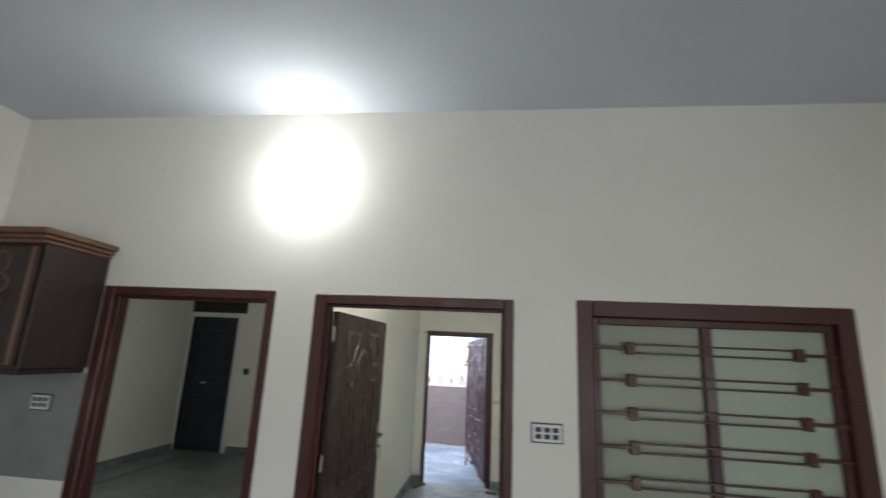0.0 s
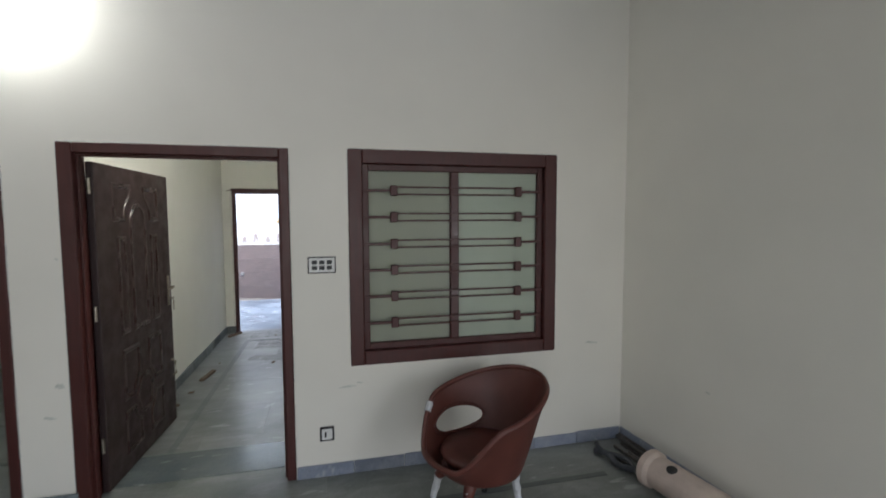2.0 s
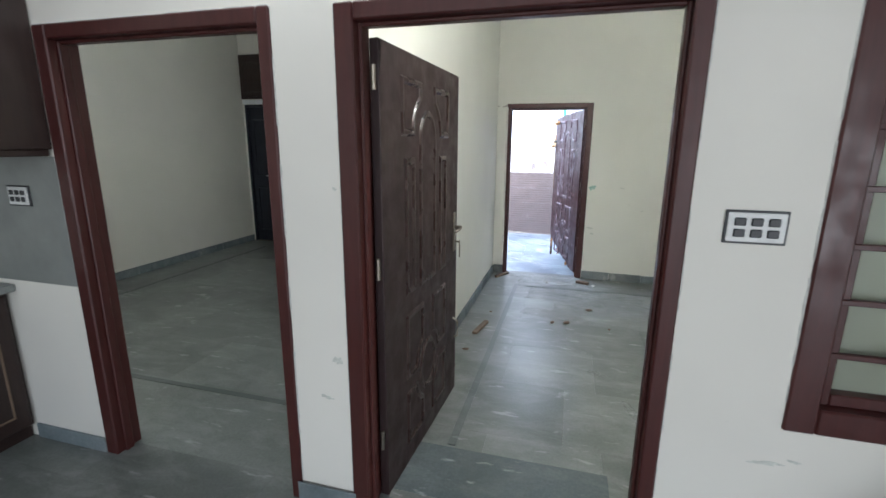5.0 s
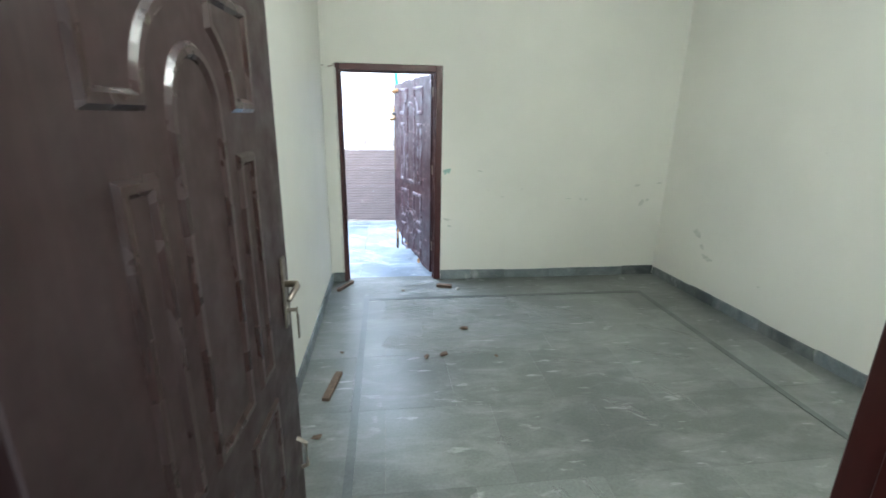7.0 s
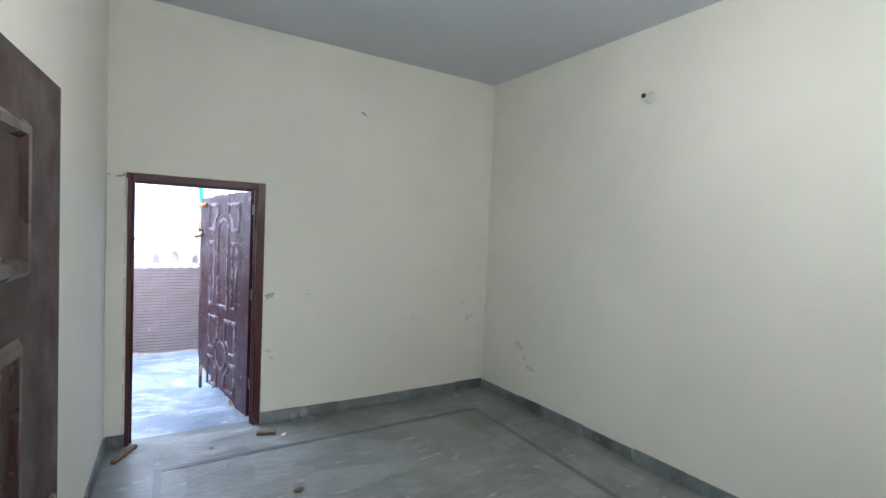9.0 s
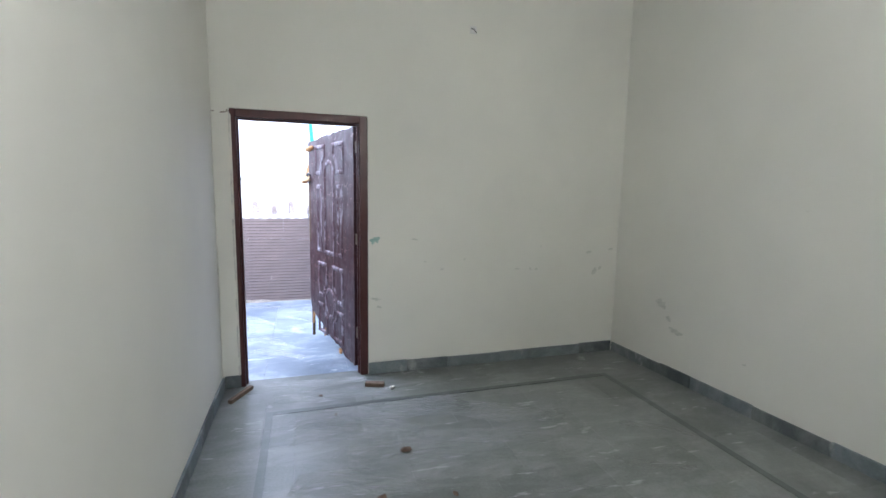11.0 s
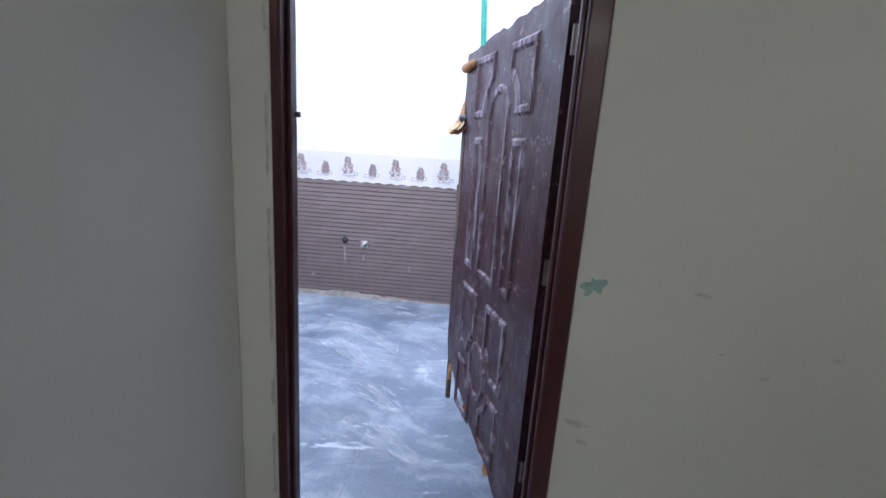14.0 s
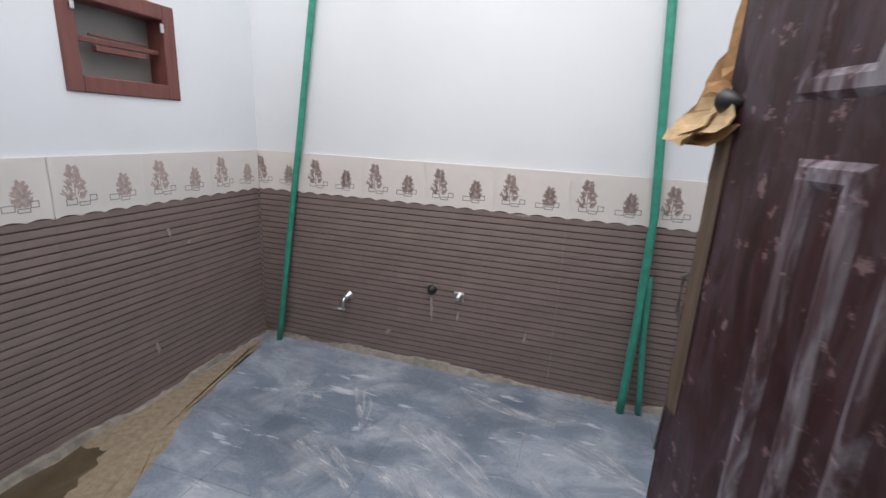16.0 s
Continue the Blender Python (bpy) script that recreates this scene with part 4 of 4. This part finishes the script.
def green_pipe(pts, r=0.021):
    ob = thing("green_pipe", pose(*pts[0]), "green plastic water pipe leaning on the wall", "pipe", "green pipes")
    bm = bmesh.new()
    o = Vector(pts[0])
    p = [Vector(q) - o for q in pts]
    full = []
    for a, b in zip(p, p[1:]):
        for k in range(6):
            full.append(a.lerp(b, k / 6))
    full.append(p[-1])
    tube(bm, full, r, 12)
    part("tube", bm, M_PIPE, ob, smooth=True)
    return ob


green_pipe([(-2.765, 9.66, 0), (-2.65, 9.69, 0.9), (-2.57, 9.70, 1.45), (-2.43, 9.71, 2.45), (-2.33, 9.71, 3.5)])
green_pipe([(-0.335, 9.64, 0), (-0.32, 9.66, 0.6), (-0.318, 9.69, 1.2), (-0.40, 9.71, 2.3), (-0.48, 9.71, 3.5)], 0.023)
green_pipe([(-0.23, 9.66, 0), (-0.275, 9.68, 0.55), (-0.29, 9.69, 0.85)], 0.018)


def tap_point(x, z, kind):
    ob = thing("tap" if kind == 2 else "pipe_outlet", pose(x, YK - 0.008, z), "chrome tap on the brown tiles" if kind == 2 else "capped water outlet with cement smear on brown tiles", "tap")
    rx = pose(0, 0, 0, 90)
    bm = bmesh.new()
    lathe(bm, [(0.034, 0.0), (0.033, 0.006), (0.018, 0.014), (0.017, 0.05), (0.012, 0.052)], 16, rx)
    part("flange", bm, M_CHROME if kind else M_BLACK, ob, smooth=True)
    if kind == 2:
        bm = bmesh.new()
        tube(bm, [(0, -0.04, 0), (0, -0.075, -0.005), (-0.004, -0.085, -0.05), (-0.004, -0.085, -0.075)], [0.014, 0.014, 0.012, 0.011], 10)
        part("spout", bm, M_CHROME, ob, smooth=True)
        bm = bmesh.new()
        tube(bm, [(0.0, -0.06, -0.085), (-0.09, -0.065, -0.09)], 0.008, 8)
        part("lever", bm, M_CHROME, ob, smooth=True)
    else:
        part("cement", boxes((-0.032, -0.006, -0.032, 0.032, -0.0005, 0.032), bev=0.002), M_PAPER if kind else M_GROUT, ob)
    return ob


tap_point(-2.21, 0.42, 2)
tap_point(-1.585, 0.565, 0)
tap_point(-1.398, 0.54, 1)


def ventilator():
    y0, z0, y1, z1 = VENT
    ob = tagged(thing("window_2", Matrix(), "small brown ventilator window with dusty glass", "window"), kind="structure")
    x0, x1, w = XY0 - 0.12, XY0 + 0.012, 0.075
    for nm, r in (("jamb", (y0, z0, y0 + w, z1)), ("jamb", (y1 - w, z0, y1, z1)), ("head", (y0 + w, z1 - w, y1 - w, z1)), ("sill", (y0 + w, z0, y1 - w, z0 + w))):
        part(nm, boxes((x0, r[0], r[1], x1, r[2], r[3]), bev=0.005), M_VENT, ob)
    part("pane", boxes((x0 + 0.01, y0 + w, z0 + w, x0 + 0.016, y1 - w, z1 - w)), M_GLASSY, ob)
    zm = (z0 + z1) / 2
    part("grille_bar", boxes((x1 - 0.06, y0 + w, zm - 0.012, x1 - 0.045, y1 - w, zm + 0.012), bev=0.002), M_VENT, ob)
    part("grille_box", boxes((x1 - 0.065, y0 + 0.18, zm - 0.045, x1 - 0.04, y1 - 0.16, zm - 0.02), bev=0.002), M_VENT, ob)
    part("rod", boxes((x1 - 0.06, y0 + 0.16, zm + 0.02, x1 - 0.05, y1 - 0.14, zm + 0.032), bev=0.002), M_VENT, ob)
    structure("wall_behind_ventilator", boxes((-3.35, y0 - 0.3, z0 - 0.3, -3.15, y1 + 0.3, z1 + 0.3)), M_CREAM)
    for y, z in ((y0 + 0.05, z1 - 0.13), (y1 - 0.1, z1 - 0.14)):
        part("catch", boxes((x1, y, z, x1 + 0.012, y + 0.02, z + 0.045), bev=0.003), M_CHROME, ob)


M_VENT = wood_paint("brown_ventilator_paint", (0.19, 0.062, 0.05), (0.12, 0.04, 0.032), 0.45)
ventilator()


def heap(name, outline, h, mat, label, seed):
    """A thin irregular spread of material on the floor."""
    bm = bmesh.new()
    r = random.Random(seed)
    c = bm.verts.new((sum(p[0] for p in outline) / len(outline), sum(p[1] for p in outline) / len(outline), h))
    ring = []
    n = len(outline)
    for i in range(n):
        a, b = outline[i], outline[(i + 1) % n]
        for k in range(6):
            f = k / 6
            ring.append((a[0] + (b[0] - a[0]) * f + r.uniform(-0.02, 0.02), a[1] + (b[1] - a[1]) * f + r.uniform(-0.02, 0.02)))
    out = [bm.verts.new((x, y, -0.004)) for x, y in ring]
    mid = [bm.verts.new((c.co.x + (x - c.co.x) * 0.8, c.co.y + (y - c.co.y) * 0.8, h * r.uniform(0.5, 1.0))) for x, y in ring]
    m = len(ring)
    for i in range(m):
        j = (i + 1) % m
        bm.faces.new((out[i], out[j], mid[j], mid[i]))
        bm.faces.new((mid[i], mid[j], c))
    ob = part(name, bm, mat, smooth=True)
    return tagged(ob, label, name.replace("_", " "), kind="stuff")


heap("sand_spread", [(-2.93, 7.3), (-2.2, 7.3), (-2.32, 7.9), (-2.48, 8.35), (-2.66, 8.8), (-2.80, 9.3), (-2.85, 9.6), (-2.93, 9.7)], 0.008, M_SAND, "thin wet sand spread along the tiled wall", 5)
heap("muddy_puddle", [(-2.92, 7.5), (-2.5, 7.6), (-2.62, 8.1), (-2.75, 8.38), (-2.92, 8.36)], 0.0125, M_WET, "muddy wet patch on the sand", 6)


def cement_bead(name, x0, y0, x1, y1, seed):
    r = random.Random(seed)
    n = int(math.hypot(x1 - x0, y1 - y0) / 0.03)
    nx, ny = (0, -1) if abs(x1 - x0) > abs(y1 - y0) else (1, 0)
    bm = bmesh.new()
    rows = []
    hgt, dep = 0.025, 0.025
    for i in range(n + 1):
        f = i / n
        hgt = min(0.05, max(0.008, hgt + r.uniform(-0.014, 0.014)))
        dep = min(0.05, max(0.015, dep + r.uniform(-0.01, 0.01)))
        x, y = x0 + (x1 - x0) * f, y0 + (y1 - y0) * f
        rows.append([bm.verts.new(v) for v in ((x, y, hgt), (x + nx * dep * 0.4, y + ny * dep * 0.4, hgt * 0.8), (x + nx * dep, y + ny * dep, -0.004))])
    for a, b in zip(rows, rows[1:]):
        for k in range(2):
            bm.faces.new((a[k], a[k + 1], b[k + 1], b[k]))
    return tagged(part(name, bm, M_GROUT), "rough cement along the foot of the tiles", "cement", kind="structure")


cement_bead("trim_yard_north", XY0 + 0.01, YK - 0.010, XY1, YK - 0.010, 1)
cement_bead("trim_yard_west", XY0 + 0.010, Y3B, XY0 + 0.010, YK - 0.01, 2)



def swipe(x0, y0, x1, y1, w, bend, mat, seed):
    """A broad curved drag mark of dust or painted daylight on the floor, local x along the stroke."""
    r = random.Random(seed)
    L = math.hypot(x1 - x0, y1 - y0)
    n = max(6, int(L / 0.05))
    bm = bmesh.new()
    rows = []
    for k in range(n + 1):
        f = k / n
        c = bend * 4 * f * (1 - f)
        half = w / 2 * (0.55 + 0.45 * math.sin(math.pi * min(1, 0.15 + f))) * r.uniform(0.85, 1.1)
        rows.append([bm.verts.new((L * f + r.uniform(-0.01, 0.01), c + half * s, 0)) for s in (-1, -0.4, 0.4, 1)])
    for a, b in zip(rows, rows[1:]):
        for k in range(3):
            bm.faces.new((a[k], a[k + 1], b[k + 1], b[k]))
    m = pose(x0, y0, 0.0016, 0, 0, math.degrees(math.atan2(y1 - y0, x1 - x0)))
    return tagged(part("dust_light_smear", bm, mat, m=m), "pale floor streak of dragged dust, with painted daylight by the yard door", "dust", kind="stuff")


for k, (a, b, c, d, w, bend) in enumerate([
        (-1.50, 9.06, -0.86, 8.60, 0.17, 0.07), (-1.42, 8.70, -1.05, 8.38, 0.20, 0.05), (-1.95, 8.75, -1.55, 8.55, 0.15, 0.02),
        (-1.30, 9.55, -0.70, 9.35, 0.12, -0.03), (-0.75, 8.9, -0.45, 8.6, 0.10, 0.02), (-1.15, 8.15, -0.70, 7.85, 0.20, 0.06),
        (-1.9, 9.3, -1.7, 8.95, 0.10, 0.02), (-2.3, 9.2, -2.05, 9.1, 0.10, 0.0), (-0.62, 9.2, -0.25, 9.0, 0.14, 0.03), (-1.0, 7.75, -0.55, 7.45, 0.18, 0.04)]):
    swipe(a, b, c, d, w, bend, M_SWIPE, 200 + k)
for k, (a, b, c, d, w, bend) in enumerate([
        (0.75, 4.75, 0.95, 4.45, 0.08, 0.02), (1.05, 4.95, 1.3, 4.55, 0.07, 0.03), (0.2, 4.1, 0.26, 3.85, 0.06, 0.01), (0.35, 4.15, 0.45, 3.8, 0.05, 0.0),
        (1.2, 5.35, 1.6, 5.15, 0.09, -0.02), (0.0, 4.45, 0.12, 4.4, 0.07, 0.0), (1.5, 5.7, 1.9, 5.4, 0.08, 0.03), (0.6, 5.2, 1.0, 5.15, 0.06, 0.01),
        (-0.05, 6.44, 0.57, 6.40, 0.30, -0.14), (-0.75, 6.65, 0.1, 6.6, 0.22, 0.02), (-0.6, 6.1, 0.2, 5.95, 0.3, 0.05), (-0.95, 6.85, -0.05, 6.86, 0.2, 0.0), (-0.6, 6.3, 0.6, 6.2, 0.35, 0.03), (-0.3, 5.75, 0.9, 5.7, 0.35, 0.04), (0.5, 6.2, 1.2, 5.9, 0.3, -0.03), (-0.6, 5.6, 0.1, 5.4, 0.25, 0.03)]):
    swipe(a, b, c, d, w, bend, M_SWIPE2, 230 + k)

# iron keep on the yard door frame
ob = thing("door_catch", pose(-0.964, 7.04, 1.59), "small black iron catch on the door frame", "catch")
part("hook", boxes((-0.005, -0.008, 0, 0.012, 0.008, 0.018), bev=0.002), M_BLACK, ob)

# ---- cracked filler along the frames ----


def filler_line(x0, z0, x1, z1, y, seed):
    """A thin broken line of plaster filler where a frame meets the wall."""
    r = random.Random(seed)
    L = math.hypot(x1 - x0, z1 - z0)
    dx, dz = (x1 - x0) / L, (z1 - z0) / L
    bm = bmesh.new()
    t = 0.0
    while t < L:
        run = min(r.uniform(0.08, 0.5), L - t)
        n = max(2, int(run / 0.03))
        rows = []
        for k in range(n + 1):
            q = t + run * k / n
            a, b = r.uniform(-0.003, 0.001), r.uniform(0.002, 0.007)
            rows.append([bm.verts.new((x0 + dx * q - dz * f, y - h, z0 + dz * q + dx * f)) for f, h in ((a - 0.002, 0.0), (a, 0.004), (b, 0.004), (b + 0.002, 0.0))])
        for p, q in zip(rows, rows[1:]):
            for k in range(3):
                bm.faces.new((p[k], p[k + 1], q[k + 1], q[k]))
        t += run + r.uniform(0.02, 0.22)
    return tagged(part("trim_filler", bm, M_FILLER), "cracked white filler beside the frame", "filler", kind="structure")


for k, (h, y) in enumerate(((D1, Y1), (D2, Y1), (WIN, Y1), (D3, Y3))):
    filler_line(h[0] - 0.002, h[3], h[0] - 0.002, h[1] + 0.1, y - (0.02 if k == 3 else 0), 3 * k)
    filler_line(h[2] + 0.002, h[1] + 0.1, h[2] + 0.002, h[3], y, 3 * k + 1)
    filler_line(h[2], h[3] + 0.002, h[0], h[3] + 0.002, y, 3 * k + 2)

# ---- paint smears and scuffs on the walls ----


def smear(m, w, h, mat, seed, label="grey scuff mark on the painted wall"):
    """A thin ragged patch on a wall; local x and z lie in the wall."""
    r = random.Random(seed)
    n = 22
    bm = bmesh.new()
    ph = [r.uniform(0, 6.28) for _ in range(3)]

    def ring(f, y):
        out = []
        for k in range(n):
            a = k * math.tau / n
            q = f * (0.75 + 0.22 * math.sin(2 * a + ph[0]) + 0.18 * math.sin(5 * a + ph[1]) + 0.1 * r.uniform(-1, 1))
            out.append(bm.verts.new((w / 2 * q * math.cos(a), y, h / 2 * q * math.sin(a))))
        return out

    a, b = ring(1.0, 0.0), ring(0.7, -0.0015)
    for k in range(n):
        j = (k + 1) % n
        bm.faces.new((a[k], a[j], b[j], b[k]))
    bm.faces.new(b)
    return tagged(part("paint_smear", bm, mat, m=m), label, "smear", kind="structure")


smear(pose(0.035, Y3, 1.13), 0.085, 0.08, M_TEAL, 1, "teal paint smear beside the door frame")
for k, (x, z, w, h) in enumerate([(0.04, 0.64, 0.10, 0.03), (0.07, 0.57, 0.05, 0.03), (0.37, 1.13, 0.07, 0.02), (0.46, 0.94, 0.02, 0.015), (0.61, 0.87, 0.035, 0.02), (0.81, 0.95, 0.03, 0.02), (1.32, 0.85, 0.06, 0.015), (1.45, 0.845, 0.03, 0.03), (1.51, 0.84, 0.03, 0.035), (1.55, 1.05, 0.02, 0.015), (2.06, 0.985, 0.09, 0.03), (2.30, 1.01, 0.06, 0.03), (2.13, 0.80, 0.07, 0.08), (2.19, 0.83, 0.05, 0.04)]):
    smear(pose(x, Y3, z), w, h, M_STAIN, 10 + k)
for k, (y, z, w, h) in enumerate([(6.37, 0.61, 0.12, 0.10), (6.2, 0.41, 0.14, 0.07), (6.28, 0.50, 0.08, 0.05), (5.6, 0.35, 0.03, 0.02)]):
    smear(pose(2.375 + (6.945 - y) * 0.0522 - 0.0003, y, z, 0, 0, -87), w, h, M_STAIN, 40 + k)
for k, (x, z, w, h) in enumerate([(-1.12, 0.73, 0.05, 0.05), (-1.18, 0.55, 0.07, 0.025), (0.47, 0.58, 0.14, 0.02), (0.55, 0.60, 0.05, 0.015), (2.24, 0.75, 0.12, 0.025), (-1.10, 1.45, 0.02, 0.02)]):
    smear(pose(x, Y1, z), w, h, M_STAIN, 60 + k)
smear(pose(2.56, 2.05, 0.62, 0, 0, -85.5), 0.05, 0.025, M_STAIN, 80)
for k, (x, z, w, h) in enumerate([(-1.12, 2.075, 0.03, 0.015), (-1.05, 2.07, 0.05, 0.02), (-1.02, 2.08, 0.025, 0.03)]):
    smear(pose(x, Y3 - 0.0201 if z < 2.06 else Y3, z), w, h, M_GROUT, 90 + k, "broken plaster above the pier")
for k, (x, z, w, h) in enumerate([(-1.03, 1.12, 0.09, 0.03), (-1.585, 0.43, 0.03, 0.20), (-1.40, 0.40, 0.02, 0.10), (-0.95, 0.33, 0.02, 0.09), (-1.9, 0.2, 0.05, 0.04)]):
    smear(pose(x, YK - 0.0105, z), w, h, M_SMEAR, 100 + k, "dried cement smear on brown tiles")
for k, (y, z, w, h) in enumerate([(8.95, 0.95, 0.03, 0.07), (9.08, 0.87, 0.03, 0.03), (8.8, 0.30, 0.03, 0.09)]):
    smear(pose(XY0 + 0.0105, y, z, 0, 0, 90), w, h, M_SMEAR, 120 + k, "dried cement smear on brown tiles")

# ---- pieces: wall tiles, border tiles, floor slabs ----
TW, TH = 0.446, 0.2825
bm = bmesh.new()
prof = []
nr = 7
for k in range(nr):
    z = k * TH / nr
    prof += [(z, 0.003), (z + 0.003, 0.010), (z + TH / nr - 0.009, 0.010), (z + TH / nr - 0.006, 0.003)]
prof = [(0.001, 0.0)] + prof + [(TH - 0.001, 0.0)]
l = [bm.verts.new((0.0003, -d, z)) for z, d in prof]
r_ = [bm.verts.new((TW - 0.0003, -d, z)) for z, d in prof]
for k in range(len(prof) - 1):
    bm.faces.new((l[k], r_[k], r_[k + 1], l[k + 1]))
bm.faces.new(l)
bm.faces.new(r_[::-1])
bm.normal_update()
TILE = finish("ribbed_tile", bm, M_DADO)
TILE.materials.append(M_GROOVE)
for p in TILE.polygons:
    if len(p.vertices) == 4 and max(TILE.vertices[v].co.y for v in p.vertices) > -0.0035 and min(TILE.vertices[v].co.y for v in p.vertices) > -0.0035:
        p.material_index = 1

# border tile with a scalloped foot and its printed trees
bm = bmesh.new()
nb = 24
lo_f, hi_f, lo_b, hi_b = [], [], [], []
for k in range(nb + 1):
    x = 0.001 + (TW - 0.002) * k / nb
    zb = -0.012 + 0.012 * abs(math.sin(math.pi * 4 * k / nb))
    lo_f.append(bm.verts.new((x, -0.014, zb)))
    hi_f.append(bm.verts.new((x, -0.014, 0.262)))
    lo_b.append(bm.verts.new((x, 0, zb)))
    hi_b.append(bm.verts.new((x, 0, 0.262)))
for k in range(nb):
    bm.faces.new((lo_f[k], lo_f[k + 1], hi_f[k + 1], hi_f[k]))
    bm.faces.new((hi_f[k], hi_f[k + 1], hi_b[k + 1], hi_b[k]))
    bm.faces.new((lo_f[k], lo_b[k], lo_b[k + 1], lo_f[k + 1]))
BORDER = finish("border_tile", bm, M_BORDER)


def tree_print(cx, z0, h, seed):
    """Printed tree: a stem and many small leaf flecks in a pointed crown, laid 0.6 mm proud."""
    r = random.Random(seed)
    bm = bmesh.new()
    y = -0.0146

    def fleck(x, z, a, w, l):
        d, n = Vector((math.cos(a), math.sin(a))), Vector((-math.sin(a), math.cos(a)))
        q = [(x, z), (x + d.x * l * 0.5 + n.x * w, z + d.y * l * 0.5 + n.y * w), (x + d.x * l, z + d.y * l), (x + d.x * l * 0.5 - n.x * w, z + d.y * l * 0.5 - n.y * w)]
        bm.faces.new([bm.verts.new((a_, y, b_)) for a_, b_ in q])

    fleck(cx, z0, math.pi / 2, 0.003, h)
    for i in range(190):
        f = r.uniform(0.12, 1.0)
        wd = h * 0.40 * (1.02 - f) ** 0.8 * (0.3 + 0.7 * min(1, f / 0.25)) * (0.75 + 0.25 * math.sin(f * 25))
        s = r.choice((-1, 1))
        fleck(cx + s * r.uniform(0, wd), z0 + h * f * 0.92, math.pi / 2 - s * r.uniform(0.2, 1.1), 0.0042, r.uniform(0.014, 0.032))
    return bm


def frames_print(cx, z0):
    bm = bmesh.new()
    for x, z, w, h in ((cx - 0.075, z0 + 0.012, 0.05, 0.030), (cx + 0.03, z0 + 0.022, 0.035, 0.03), (cx - 0.02, z0 + 0.004, 0.05, 0.02)):
        t = 0.004
        for a in ((x, z, x + w, z + t), (x, z + h - t, x + w, z + h), (x, z + t, x + t, z + h - t), (x + w - t, z + t, x + w, z + h - t)):
            bm.faces.new([bm.verts.new(v) for v in ((a[0], -0.0149, a[1]), (a[2], -0.0149, a[1]), (a[2], -0.0149, a[3]), (a[0], -0.0149, a[3]))])
    return bm


TREE_A = finish("tree_print", tree_print(0.10, 0.04, 0.185, 1), M_PRINT)
TREE_B = finish("tree_print", tree_print(0.335, 0.04, 0.125, 2), M_PRINT)
FR_A = finish("frame_print", frames_print(0.13, 0.03), M_PRINT2)
FR_B = finish("frame_print", frames_print(0.33, 0.03), M_PRINT2)


def tiled_wall(name, origin, turn, count, label):
    base = tagged(thing(name, pose(*origin, 0, 0, turn), label, "tiles"), kind="structure")
    for c in range(count):
        for r in range(4):
            part("tile", TILE, None, base, m=pose(c * TW, 0, 0.004 + r * TH))
        b = part("border_tile", BORDER, None, base, m=pose(c * TW, 0, 1.134))
        for nm, me in (("tree_print", TREE_A), ("tree_print", TREE_B), ("frame_print", FR_A), ("frame_print", FR_B)):
            part(nm, me, None, b)


tiled_wall("wall_tiles_north", (-3.006, YK, 0), 0, 7, "brown ribbed wall tiles under a cream tree border")
tiled_wall("wall_tiles_west", (XY0, YK - 0.016 - 6 * TW, 0), 90, 6, "brown ribbed wall tiles under a cream tree border")


def slabs(x0, y0, x1, y1, w, d, mat, gap=0.002, stagger=0.0, x_shift=0.0):
    me = finish("slab", boxes((gap, gap, -0.012, w - gap, d - gap, 0.0)), mat)
    made = {(w, d): me}
    y, row = y0, 0
    while y < y1 - 0.01:
        dd = min(d, y1 - y)
        x = x0 - (stagger if row % 2 else 0) - x_shift
        while x < x1 - 0.01:
            a, b = max(x, x0), min(x + w, x1)
            if b - a > 0.02:
                key = (round(b - a, 3), round(dd, 3))
                if key not in made:
                    made[key] = finish("slab", boxes((gap, gap, -0.012, b - a - gap, dd - gap, 0.0)), mat)
                part("slab", made[key], None, floor, m=pose(a, y, 0))
            x += w
        y += d
        row += 1


slabs(-3.43, -3.6, 2.75, Y1 + 0.1, 0.94, 0.62, M_FLOOR, 0.0006, 0.3)
slabs(-5.38, Y1 + 0.1, XPB - 0.08, 7.04, 0.94, 0.62, M_FLOOR, 0.0006, 0.3)
slabs(-5.38, 7.04, -3.138, 7.7, 0.94, 0.66, M_FLOOR, 0.0006, 0.3)
slabs(XPB - 0.08, Y1 + 0.1, 2.62, Y3 + 0.1, 0.62, 0.62, M_FLOOR, 0.0006, 0.2)
slabs(XY0, Y3 + 0.1, XY1, YK, 0.675, 1.30, M_YARD, 0.0012, 0.0, 0.612)
for k in range(1, 5):
    x = XY0 - 0.612 + 0.675 * k
    if x > XY0 + 0.05:
        part("floor_joint", boxes((x - 0.0018, Y3 + 0.12, -0.002, x + 0.0018, YK - 0.05, 0.0008)), M_SWIPE, floor)
part("floor_joint", boxes((XY0 + 0.4, 8.343, -0.002, XY1, 8.3472, 0.0008)), M_SWIPE, floor)


def band(x0, y0, x1, y1):
    return part("floor_band", boxes((x0, y0, -0.004, x1, y1, 0.004)), M_BAND, floor)


band(-0.785, 3.36, -0.74, 6.45)
band(-0.74, 6.405, 1.945, 6.45)
band(1.90, 3.36, 1.945, 6.405)
part("threshold_slab", boxes((-0.96, 2.97, -0.004, 0.05, 3.34, 0.003)), M_BAND2, floor)
band(-4.9, 3.45, -1.75, 3.49)
band(-4.9, 3.49, -4.86, 7.3)
band(0.55, 2.36, 2.1, 2.40)
